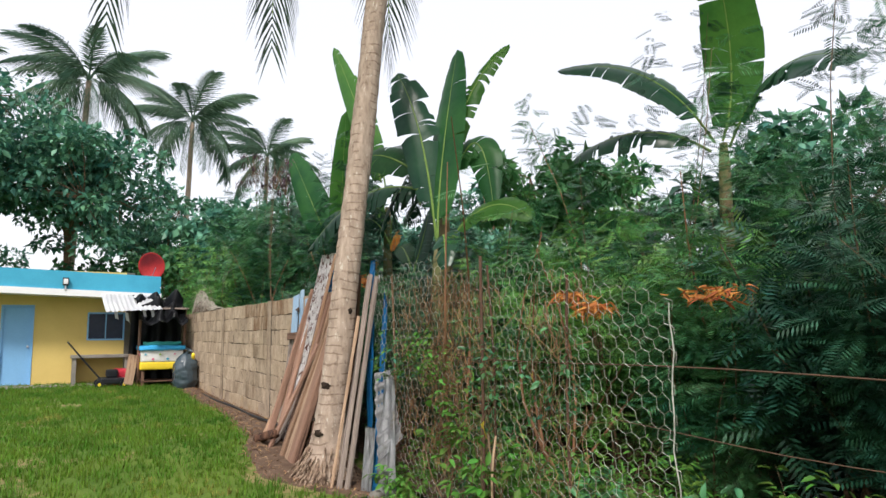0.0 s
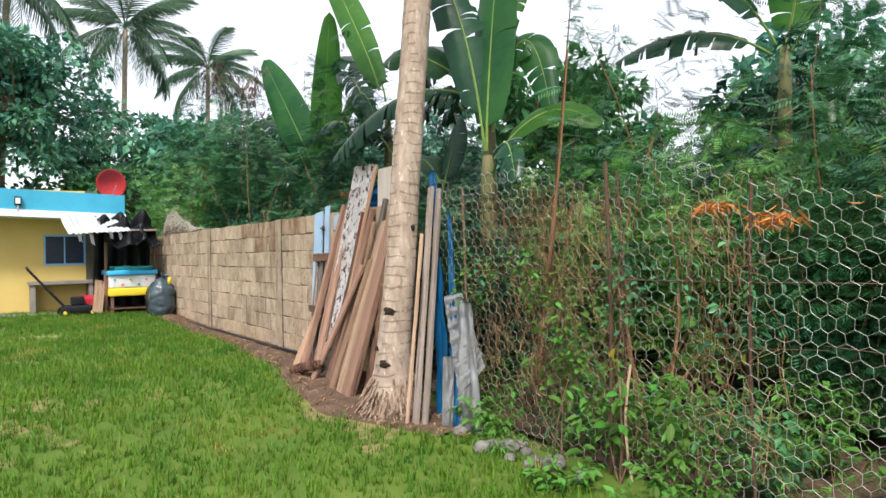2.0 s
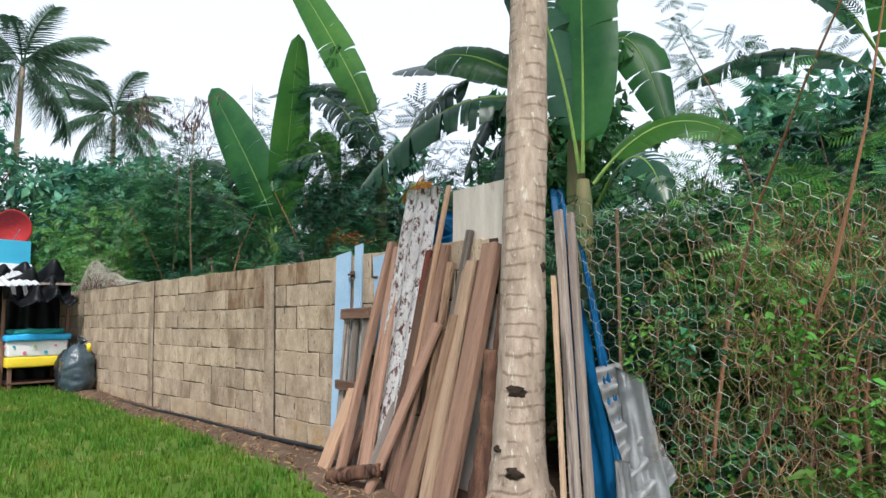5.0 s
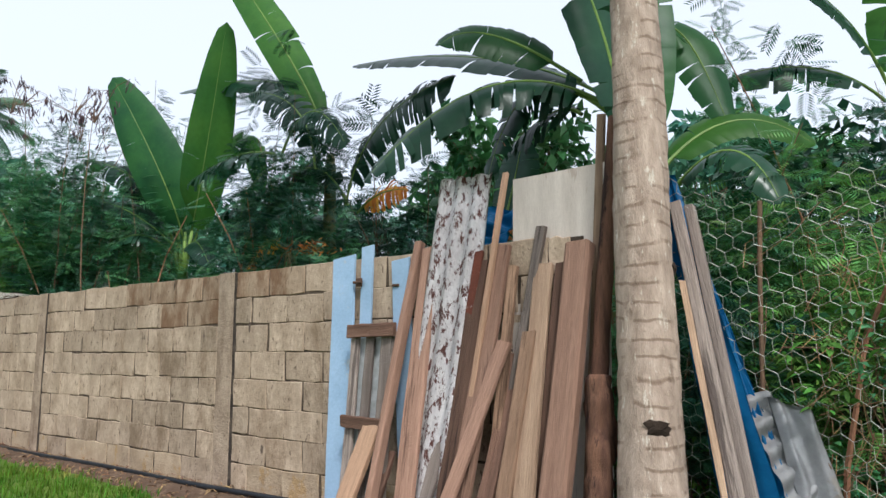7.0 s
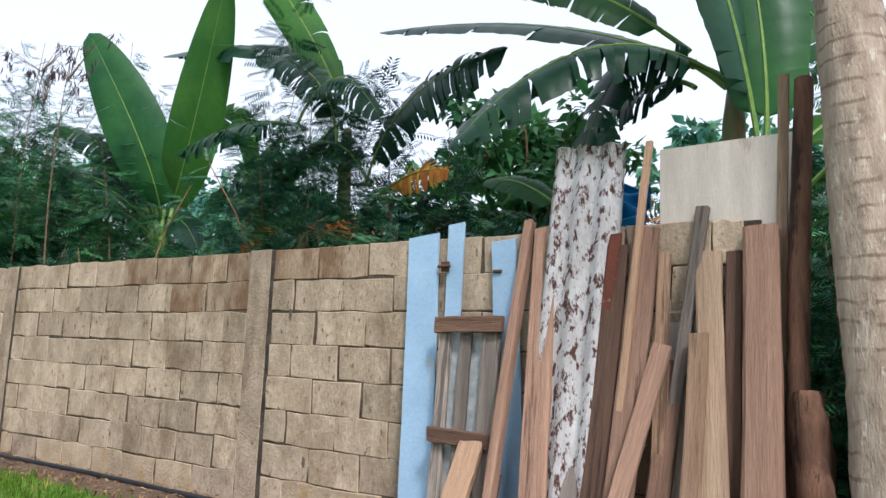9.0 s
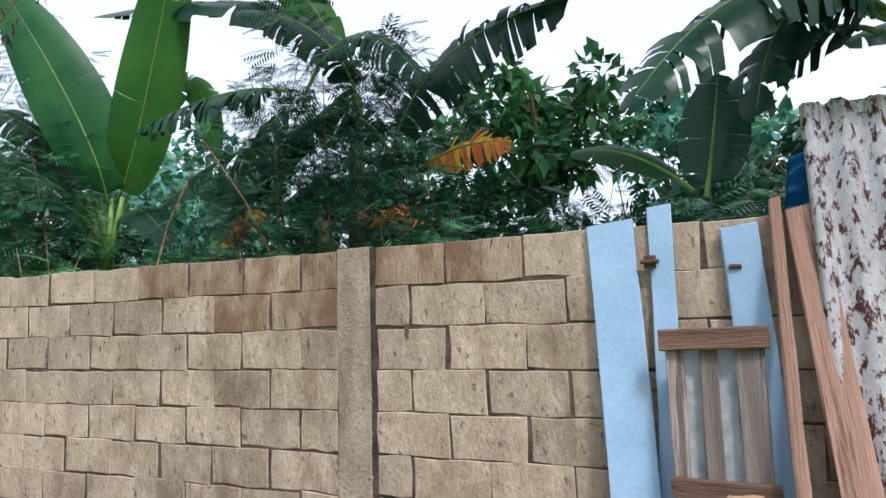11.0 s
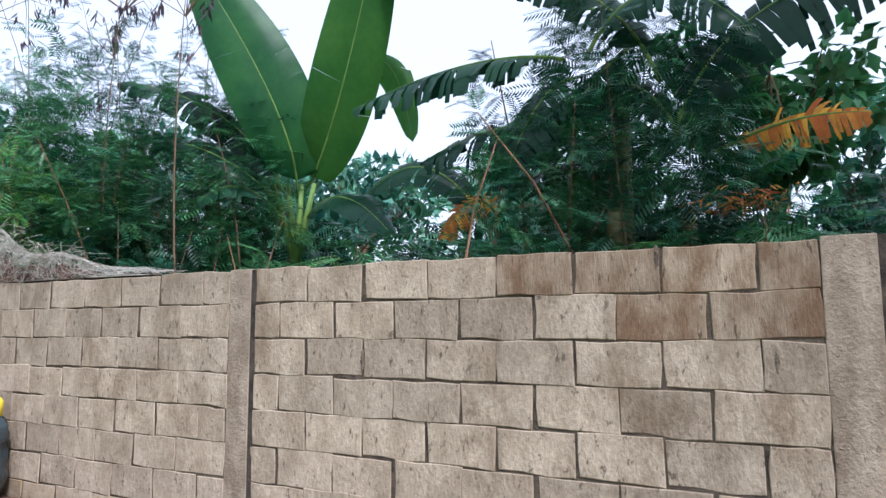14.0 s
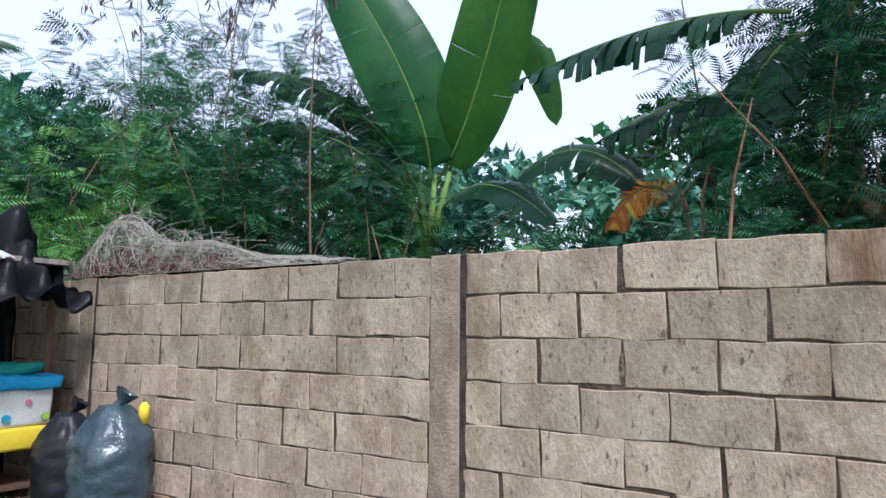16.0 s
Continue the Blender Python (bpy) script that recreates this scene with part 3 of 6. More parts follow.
def plank(name, top, base, width, thick, mat, label, category="plank", twist=0.0, parent=None, seed=0):
    """A sawn board between two points, broad side towards the yard, a little warped and rough at the ends."""
    rng = np.random.default_rng(seed + int(1000 * abs(top[1])))
    t, b = Vector(top), Vector(base)
    if b.z < 0.01 and not parent:
        b += (b - t) * ((b.z - ground_height(b.x, b.y)) / (t.z - b.z))
    u = (t - b).normalized()
    v = Vector((math.sin(twist), math.cos(twist), 0))
    v = (v - u * v.dot(u)).normalized()
    w = u.cross(v)
    bm, rings = bmesh.new(), []
    n = 9
    ch = min(width, thick) * 0.16
    sec = [(-width / 2 + ch, -thick / 2), (width / 2 - ch, -thick / 2), (width / 2, -thick / 2 + ch), (width / 2, thick / 2 - ch), (width / 2 - ch, thick / 2), (-width / 2 + ch, thick / 2), (-width / 2, thick / 2 - ch), (-width / 2, -thick / 2 + ch)]
    length, bow = (t - b).length, rng.uniform(-0.012, 0.012)
    slope = rng.uniform(-0.12, 0.12)
    for i in range(n):
        s = i / (n - 1)
        j = rng.normal(0, 0.0016, (8, 2))
        end = slope if i == n - 1 else 0.0
        rings.append([bm.verts.new(Vector((y + j[k][0] + bow * math.sin(3.1 * s), x + j[k][1], s * length + end * y + (rng.uniform(-0.006, 0.004) if i in (0, n - 1) else 0)))) for k, (y, x) in enumerate(sec)])
    for a, c in zip(rings, rings[1:]):
        for k in range(8):
            bm.faces.new((a[k], a[(k + 1) % 8], c[(k + 1) % 8], c[k]))
    bm.faces.new(rings[0][::-1]), bm.faces.new(rings[-1])
    ob = part(name, bm, mat)
    m = Matrix((v, w, u)).transposed().to_4x4()
    ob.matrix_world = Matrix.Translation(b) @ m
    if parent:
        ob.parent = parent
        ob.matrix_parent_inverse = Matrix.Translation(parent.location).inverted()
        if label:
            ob["label"] = label
        return ob
    return tagged(ob, label, category)


# ---- ground ----
RISE, DIP = 0.09, 0.28


def ground_height(x, y):
    t = min(1.0, max(0.0, (y - 11.5) / 6.0))
    d = min(1.0, max(0.0, (7.5 - y) / 3.4))
    return 0.02 * noise.noise(Vector((x * 0.6, y * 0.6, 3.1))) + RISE * t * t * (3 - 2 * t) - DIP * d * d * (3 - 2 * d)


bm = bmesh.new()
xs = [-900, -120, -30, -12] + [-8 + 0.5 * i for i in range(23)] + [4, 6, 9, 14, 30, 120, 900]
ys = [-900, -120, -30, -8] + [-3 + 0.5 * i for i in range(45)] + [22, 26, 35, 60, 150, 900]
grid = [[bm.verts.new((x, y, ground_height(x, y) if abs(x) < 5 and -3 < y < 19 else -0.02 + ground_height(0, y))) for y in ys] for x in xs]
for i in range(len(xs) - 1):
    for j in range(len(ys) - 1):
        bm.faces.new((grid[i][j], grid[i + 1][j], grid[i + 1][j + 1], grid[i][j + 1]))
ground = tagged(part("ground", bm, GRASS_GROUND, smooth=True), "uneven lawn of green grass with worn yellowish patches", "ground", kind="structure")


def soil_edge(y):
    return max(1.82, 2.48 - 0.16 * max(0, 10 - y)) + 0.75 * max(0.0, 6.0 - y) + 0.14 * noise.noise(Vector((0.0, y * 0.9, 0.4))) + 0.08 * noise.noise(Vector((0.0, y * 4, 7)))


bm, prev = bmesh.new(), None
for i in range(160):
    y = 5.0 + i * 0.085
    row = []
    for k in range(9):
        q = k / 8
        x = min(soil_edge(y), 2.8) + (2.93 - min(soil_edge(y), 2.8)) * q
        z = 0.012 + ground_height(x, y) + (0.03 * math.sin(math.pi * min(q * 1.1, 1))) + 0.014 * noise.noise(Vector((x * 9, y * 9, 2)))
        row.append(bm.verts.new((x, y, z if k else ground_height(x, y) - 0.01)))
    if prev:
        for k in range(8):
            bm.faces.new((prev[k], prev[k + 1], row[k + 1], row[k]))
    prev = row
tagged(part("soil_strip", bm, SOIL, smooth=True), "bare brown soil strip with chips along the wall foot", "soil", kind="structure")

bm, rows = bmesh.new(), []
for i in range(60):
    y = -5.0 + 0.45 * i
    rows.append([bm.verts.new((3.12 + 0.1 * noise.noise(Vector((0, y * 1.7, 2))) * (y < 6) + 0.55 * k, y, 0.03 + ground_height(3.1 + 0.55 * k, y) + 0.03 * abs(noise.noise(Vector((k * 1.3, y * 2.1, 8)))))) for k in range(18)])
for r0, r1 in zip(rows, rows[1:]):
    for k in range(17):
        bm.faces.new((r0[k], r0[k + 1], r1[k + 1], r1[k]))
tagged(part("thicket_floor", bm, SOIL, smooth=True), "dark soil with leaf litter under the thicket", "soil", kind="structure")

# ---- block wall ----
WX, TOP, COURSES = 2.92, 1.765, 8
CH = TOP / COURSES
PANELS = ((6.35, 9.44), (9.68, 12.87), (13.09, 16.28), (16.5, 19.2))
COLUMNS = ((9.472, 9.68), (12.902, 13.09), (16.312, 16.5))
wall = new("wall_east", mesh_from("wall_east", box((WX + 0.007, 6.28, -0.15), (WX + 0.14, 19.2, TOP - 0.012)), MORTAR))
tagged(wall, "weathered tan concrete block boundary wall with stained top course", "wall", kind="structure")
for y0, y1 in COLUMNS:
    bm = box((WX - 0.004, y0, -0.1), (WX + 0.146, y1, TOP + 0.004), 0.006)
    bmesh.ops.subdivide_edges(bm, edges=bm.edges, cuts=3, use_grid_fill=True)
    for v in bm.verts:
        v.co += Vector((noise.noise(v.co * 7), noise.noise(v.co * 8 + Vector((5, 0, 0))), 0)) * 0.007
    part("column", bm, COLUMN, wall, "cast concrete column flush with the blocks")
JOINT = material("dark_joint", (0.035, 0.028, 0.024), (0.09, 0.07, 0.055), 12, 1.0, bump=0.9, fine=50)
for y0 in (9.44, 12.87, 16.28):
    bm = box((WX + 0.001, y0 - 0.008, -0.05), (WX + 0.05, y0 + 0.034, TOP - 0.002))
    bmesh.ops.subdivide_edges(bm, edges=bm.edges, cuts=14, use_grid_fill=True)
    for v in bm.verts:
        v.co.y += 0.012 * noise.noise(Vector((v.co.y * 30, v.co.z * 9, y0)))
    part("joint", bm, JOINT, wall, "dark open joint beside the column")

rough_gap = material("broken_mortar", (0.1, 0.075, 0.058), (0.22, 0.17, 0.125), 14, 1.0, bump=1.0, fine=45)
for i, (y, z, w, h) in enumerate(((9.25, 1.3, 0.01, 0.035), (9.05, 0.35, 0.012, 0.03), (10.36, 1.71, 0.008, 0.05), (9.87, 1.24, 0.008, 0.06), (11.59, 0.95, 0.008, 0.07), (12.03, 1.2, 0.009, 0.05))):
    bm = bmesh.new()
    bmesh.ops.create_icosphere(bm, subdivisions=3, radius=1)
    for v in bm.verts:
        k = 1.15 + 1.0 * noise.noise(v.co * 2.6 + Vector((i * 7, 0, 0))) + 0.5 * noise.noise(v.co * 7 + Vector((i * 7, 0, 0)))
        v.co = Vector((WX + v.co.x * 0.006, y + v.co.y * w * k, z + v.co.z * h * k))
    part("gap", bm, rough_gap, wall, "dark crumbled gap in the mortar")

bm, rows = bmesh.new(), []
for i in range(70):
    z, row = 0.2 + 0.9 * i / 69, []
    for k in range(30):
        y = 9.43 + 0.27 * k / 29
        lump = noise.noise(Vector((y * 24, z * 24, 1))) + 0.6 * noise.noise(Vector((y * 60, z * 60, 5)))
        edge = min(1.0, min(k, 29 - k) / 5, min(i, 69 - i) / 8)
        row.append(bm.verts.new((WX + 0.012 - 0.022 * edge * (lump + 0.25), y, z)))
    rows.append(row)
for r0, r1 in zip(rows, rows[1:]):
    for k in range(29):
        bm.faces.new((r0[k], r0[k + 1], r1[k + 1], r1[k]))
part("crumbled_mortar", bm, material("crumbled_mortar", (0.36, 0.28, 0.2), (0.2, 0.15, 0.11), 22, 1.0, bump=1.0, fine=70, spots=(0.07, 0.05, 0.04), spot_scale=16, spot_at=0.55), wall, "rough crumbled mortar at the column")

# ---- coconut trunk ----
GP = ground_height(2.515, 5.78)
palm = empty("coconut_palm", (2.515, 5.78, GP))
tagged(palm, "tall leaning coconut palm with ringed grey-brown trunk", "palm tree")


def trunk_axis(z):
    return Vector((2.515 + 0.12 * z, 5.78 + 0.04 * z, z))


bm, prev, rings, sides = bmesh.new(), None, 150, 28
for i in range(rings):
    z = GP - 0.08 + (9.2 - GP) * (i / (rings - 1)) ** 1.15
    c = trunk_axis(z)
    r = 0.147 - 0.004 * z + 0.05 * math.exp(-max(z - GP, 0) / 0.5) + 0.11 * math.exp(-max(z - GP, 0) / 0.16)
    ring = []
    for k in range(sides):
        a = 2 * math.pi * k / sides
        o = Vector((math.cos(a), math.sin(a), 0))
        wob = 0.014 * noise.noise(Vector((o.x * 1.5, o.y * 1.5, z * 1.2))) + 0.005 * noise.noise(Vector((o.x * 6, o.y * 6, z * 14)))
        step = 0.007 * (((z + 0.012 * math.sin(a * 2)) * 11.5) % 1.0)
        low = max(0.0, 1 - (z - GP) / 0.5) * 0.035 * noise.noise(Vector((o.x * 7, o.y * 7, z * 4)))
        ring.append(bm.verts.new(c + o * (r + wob - step + low)))
    if prev:
        for k in range(sides):
            bm.faces.new((prev[k], prev[(k + 1) % sides], ring[(k + 1) % sides], ring[k]))
    prev = ring
bm.faces.new(prev)
hang(part("trunk", bm, BARK, smooth=True), palm)
rng = np.random.default_rng(5)
bm = bmesh.new()
for k in range(420):
    a, z = rng.uniform(0, 2 * math.pi), rng.uniform(0.05, 0.42) * rng.uniform(0.4, 1)
    r = 0.13 + 0.05 * math.exp(-z / 0.5) + 0.11 * math.exp(-z / 0.16)
    o = Vector((math.cos(a), math.sin(a), 0))
    p = trunk_axis(z + GP) + o * (r - 0.005)
    q = trunk_axis(GP) + o * (r + rng.uniform(0.03, 0.12)) + Vector((rng.normal(0, 0.03), rng.normal(0, 0.03), max(-0.01, z - rng.uniform(0.12, 0.25))))
    tube(bm, (p, (p + q) / 2 + o * 0.012, q), (0.009, 0.011, 0.006), 5, False)
hang(part("root_mass", bm, ROOT, label="matted grey-brown roots round the trunk foot"), palm)
hole_mat = material("rotten_hollow", (0.02, 0.014, 0.01), (0.035, 0.024, 0.017), 9, 1.0, bump=0.5, fine=40)
for z, a, w, h in ((0.75, 3.75, 0.06, 0.034), (0.3, 3.7, 0.05, 0.03), (1.5, 4.9, 0.03, 0.03), (0.42, 3.0, 0.03, 0.02)):
    bm = bmesh.new()
    r = 0.147 - 0.004 * z + 0.05 * math.exp(-z / 0.5) + 0.11 * math.exp(-z / 0.16)
    bmesh.ops.create_icosphere(bm, subdivisions=2, radius=1)
    for v in bm.verts:
        k = 1 + 1.1 * noise.noise(v.co * 2.9 + Vector((z * 9, 0, 0)))
        v.co = Vector((v.co.x * 0.022, v.co.y * w * k, v.co.z * h * k))
    m = Matrix.Translation(trunk_axis(z) + Vector((math.cos(a), math.sin(a), 0)) * (r - 0.008)) @ Matrix.Rotation(a, 4, "Z")
    bmesh.ops.transform(bm, matrix=m, verts=bm.verts)
    hang(part("hollow", bm, hole_mat, label="dark rotten hollow"), palm)
coconut_crown(palm, tuple(trunk_axis(9.0)), 11, 4.3, 3, tilt=(1.1, 0.15))
# near hanging fronds, in the copy that has shade in its colour
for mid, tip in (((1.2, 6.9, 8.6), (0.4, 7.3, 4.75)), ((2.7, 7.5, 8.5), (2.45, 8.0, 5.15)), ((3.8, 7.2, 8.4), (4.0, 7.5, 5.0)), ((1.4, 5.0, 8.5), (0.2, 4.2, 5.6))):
    frond_along(palm, tuple(trunk_axis(9.05)), mid, tip, mat=SHADED_FROND)

# ---- leaning timber, boards and sheets ----
plank("painted_board", (2.912, 8.167, 1.787), (2.770, 8.072, 0.000), 0.215, 0.022, BLUE_PAINT, "long light blue painted board leaning on the block wall", "board", seed=1)
bolt = plank("painted_board", (2.920, 7.941, 1.849), (2.838, 7.956, 0.000), 0.105, 0.024, BLUE_PAINT, "narrow light blue painted board with a door bolt", "board", seed=2)
plank("painted_board", (2.885, 7.610, 1.724), (2.851, 7.489, 0.000), 0.155, 0.022, BLUE_PAINT, "light blue painted board behind a small pallet", "board", seed=3)


def bolt_lock(at, w):
    lock = empty("door_bolt", at)
    tagged(lock, "rusty dark door bolt fixed to a blue board", "bolt")
    part("plate", box((-0.012, -w * 0.6, -0.03), (0.0, w * 0.6, 0.03), 0.003), RUST_WIRE, lock)
    bm = tube(bmesh.new(), ((-0.022, -w * 0.9, 0), (-0.022, w * 0.9, 0)), 0.01, 10)
    part("rod", bm, RUST_WIRE, lock)
    return lock


bolt_lock((2.885, 7.988, 1.587), 0.045)
bolt_lock((2.885, 7.633, 1.545), 0.028)
pallet = empty("pallet", (2.713, 7.764, 0.000))
tagged(pallet, "small weathered wooden pallet with cloudy plastic sheet", "pallet")
for yt, yb, w in ((7.9, 7.88, 0.07), (7.76, 7.73, 0.07), (7.6, 7.57, 0.11)):
    plank("slat", (2.765, yt, 1.22), (2.62, yb, 0.0), w, 0.03, GREY, "", parent=pallet, seed=int(yt * 10))
plank("slat", (2.742, 7.955, 1.238), (2.73, 7.525, 1.246), 0.035, 0.09, BROWN, "", parent=pallet, twist=1.57)
plank("slat", (2.668, 7.93, 0.65), (2.66, 7.52, 0.64), 0.035, 0.08, BROWN, "", parent=pallet, twist=1.57)
plank("plastic_sheet", (2.795, 7.75, 1.2), (2.66, 7.72, 0.05), 0.3, 0.006, CLEAR, "crumpled cloudy plastic sheet", parent=pallet)
for i, (top, base, w, th, mat, text) in enumerate((
        ((2.672, 7.646, 0.655), (2.389, 7.720, 0.000), 0.14, 0.04, TAN, "short tan plank with a split end"),
        ((2.915, 7.460, 1.822), (2.361, 7.440, 0.000), 0.05, 0.075, PINK, "old reddish wooden batten leaning among planks"),
        ((2.911, 7.358, 1.785), (2.398, 7.204, 0.000), 0.135, 0.035, PINK, "reddish sawn plank leaning against the wall"),
        ((2.965, 6.809, 2.210), (2.447, 6.894, 0.000), 0.036, 0.03, TAN, "thin pale wooden stick leaning high"),
        ((2.885, 6.950, 1.659), (2.457, 6.990, 0.000), 0.11, 0.03, BROWN, "brown plank leaning among others"),
        ((2.908, 6.812, 1.749), (2.404, 6.859, 0.000), 0.13, 0.035, PINK, "wide reddish plank leaning among others"),
        ((2.885, 6.717, 1.607), (2.473, 6.686, 0.000), 0.06, 0.04, TAN, "narrow tan batten leaning among planks"),
        ((2.723, 6.691, 1.155), (2.247, 6.920, 0.000), 0.085, 0.03, PINK, "short plank leaning crosswise over others"),
        ((2.809, 6.657, 1.079), (2.373, 6.719, 0.000), 0.1, 0.035, BROWN, "short brown plank leaning on others"),
        ((2.919, 6.537, 1.832), (2.561, 6.757, 0.000), 0.06, 0.04, GREY, "grey weathered batten against the wall"),
        ((2.731, 6.525, 1.205), (2.288, 6.524, 0.000), 0.085, 0.04, TAN, "short square tan timber"),
        ((2.885, 6.510, 1.601), (2.312, 6.387, 0.000), 0.115, 0.035, PALE, "pale new-looking sawn plank leaning"),
        ((2.885, 6.394, 1.600), (2.425, 6.343, 0.000), 0.07, 0.04, BROWN, "dark brown batten leaning beside a plank"),
        ((2.879, 6.276, 1.700), (2.337, 6.260, 0.000), 0.15, 0.09, PINK, "thick split reddish timber beam"),
        ((2.999, 6.169, 2.471), (2.795, 6.268, 0.000), 0.05, 0.035, PALE, "long pale stick standing behind the logs"),
        ((2.734, 7.552, 0.476), (2.457, 7.540, 0.000), 0.07, 0.03, BROWN, "short brown wooden offcut on end"),
        ((2.714, 7.086, 0.726), (2.355, 7.096, 0.000), 0.08, 0.03, GREY, "short grey wooden offcut on end"),
        ((2.966, 5.759, 1.883), (2.516, 5.346, 0.000), 0.06, 0.04, GREY, "weathered grey batten leaning behind the palm trunk"),
        ((3.016, 5.699, 1.863), (2.576, 5.296, 0.000), 0.055, 0.04, GREY, "weathered grey batten leaning beside another"),
        ((2.813, 5.694, 1.450), (2.456, 5.386, 0.000), 0.03, 0.025, PALE, "thin pale strip of wood"))):
    plank("plank", top, base, w, th, mat, text, seed=i)


def corrugated(name, corner, along, up, length, width, waves, depth, mat, label, thick=0.004, ragged=0.0, sag=0.0, seed=0):
    """A bent metal sheet: waves across its width, from a lower corner."""
    rng = np.random.default_rng(seed)
    a, u = Vector(along).normalized(), Vector(up).normalized()
    nrm = a.cross(u).normalized()
    bm, n, m = bmesh.new(), waves * 8, 12
    rows = []
    for j in range(m + 1):
        s = j / m
        row = []
        for i in range(n + 1):
            q = i / n
            end = rng.normal(0, ragged) if j in (0, m) else 0
            p = Vector(corner) + a * (q * width) + u * (s * length + end) + nrm * (depth * math.sin(q * waves * 2 * math.pi) + sag * math.sin(s * 3.1 + q) + 0.006 * noise.noise(Vector((q * 5, s * 6, seed))))
            row.append(bm.verts.new(p))
        rows.append(row)
    for r0, r1 in zip(rows, rows[1:]):
        for i in range(n):
            bm.faces.new((r0[i], r0[i + 1], r1[i + 1], r1[i]))
    bmesh.ops.solidify(bm, geom=bm.faces[:], thickness=thick)
    return tagged(part(name, bm, mat, smooth=True), label, "metal sheet")


corrugated("metal_sheet", (2.45, 7.31, 0.0), (0.1, -1, 0), (0.235, 0.01, 1), 2.31, 0.39, 3, 0.018, RUSTY, "tall rusty ridged metal sheet with flaking white paint", ragged=0.006, seed=1)
# separate strip added for the rust stripe along the metal sheet
plank("rusty_bar", (2.885, 6.959, 1.716), (2.511, 7.026, 0.000), 0.06, 0.03, material("red_rust", (0.16, 0.05, 0.03), (0.1, 0.035, 0.024), 5, 0.8, 0.2, bump=0.6, fine=40, spots=(0.35, 0.31, 0.29), spot_scale=9, spot_at=0.6), "narrow red-brown strip added for the rust stripe of the metal sheet", "metal bar")
plank("cement_sheet", (2.961, 6.444, 2.165), (2.885, 6.455, 0.000), 0.62, 0.012, CEMENT_BOARD, "large pale fibre cement sheet standing behind planks", "cement sheet", seed=2)
patch("tarp_sheet", (2.833, 5.489, -0.240), (2.703, 5.109, -0.240), (3.030, 5.870, 2.050), (3.030, 5.770, 2.050), 1.5, 0.012, TARP, "blue plastic sheet leaning against the fence", thick=0.008, rough=0.02, seed=3, category="tarp")
patch("tarp_sheet", (2.703, 5.119, -0.220), (2.773, 5.029, -0.240), (3.124, 5.727, 1.701), (3.124, 5.667, 1.601), 0.5, 0.012, TARP, "narrow blue plastic sheet folded over a panel", thick=0.02, rough=0.02, seed=4, category="tarp")
patch("zinc_sheet", (2.780, 5.111, 0.073), (2.904, 5.484, 0.878), (2.980, 4.991, 0.293), (3.034, 5.384, 0.908), 7, 0.016, ZINC, "corrugated zinc sheet leaning on the wire fence", seed=5)
patch("zinc_sheet", (2.723, 5.049, -0.240), (2.864, 4.879, -0.240), (2.973, 5.369, 0.880), (2.984, 5.179, 0.820), 1.5, 0.012, ZINC, "crumpled grey zinc offcut by the fence foot", rough=0.012, seed=6)
patch("zinc_sheet", (2.613, 5.129, -0.240), (2.693, 5.069, -0.240), (2.703, 5.219, 0.400), (2.783, 5.169, 0.380), 0.5, 0.01, ZINC, "pale metal panel foot under the blue sheet", rough=0.01, seed=8)


def log_pole(top, base, r, label, seed, bark=False):
    rng = np.random.default_rng(seed)
    base = (base[0], base[1], base[2] + ground_height(base[0], base[1]))
    pts = limb_points(rng, base, top, 0.02, 44)
    bm = bmesh.new()
    tube(bm, pts, [r * (1 - 0.15 * i / 43 + rng.normal(0, 0.025)) for i in range(44)], 18)
    if bark:
        for v in bm.verts:
            q = Vector((v.co.x * 26, v.co.y * 26, v.co.z * 3.5))
            v.co += Vector((noise.noise(q), noise.noise(q + Vector((9, 0, 0))), 0)) * 0.03
    return tagged(part("log", bm, LOG, smooth=True), label, "log")


log_pole((2.991, 6.081, 2.429), (2.608, 6.155, 0.000), 0.05, "long dark brown round pole", 1)
log_pole((2.688, 6.108, 0.972), (2.452, 6.052, 0.000), 0.08, "short thick log with dark bark", 2, True)
log_pole((2.925, 5.977, 1.900), (2.657, 5.986, 0.000), 0.035, "dark thin round pole", 3)
log_pole((2.289, 6.847, 0.162), (2.222, 7.314, 0.050), 0.055, "rotten log lying at the planks' foot", 4, True)
patch("tarp_scrap", (3.02, 7.42, 1.775), (3.03, 6.85, 1.775), (3.16, 7.38, 2.06), (3.17, 6.85, 2.04), 2, 0.03, TARP, "blue plastic scrap tucked behind planks", rough=0.04, seed=9, category="tarp")

# ---- wire fence ----
fence = empty("wire_fence", (3.02, 4.0, 0))
tagged(fence, "sagging chicken wire fence overgrown with dry vines", "fence")
FX = 3.02


def fence_top(y):
    return 1.43 + 0.29 * min(1, max(0, (y - 1.73) / 0.87)) + 0.07 * max(0, y - 2.6) + 0.05 * math.sin(y * 4.4)


def fence_point(y, z):
    k = noise.noise(Vector((y * 1.3, z * 1.3, 4)))
    return Vector((FX + 0.05 * k + 0.03 * math.sin(y * 2.1), y + 0.035 * noise.noise(Vector((y * 4, z * 4, 9))), z + 0.035 * noise.noise(Vector((y * 3, z * 3, 1)))))


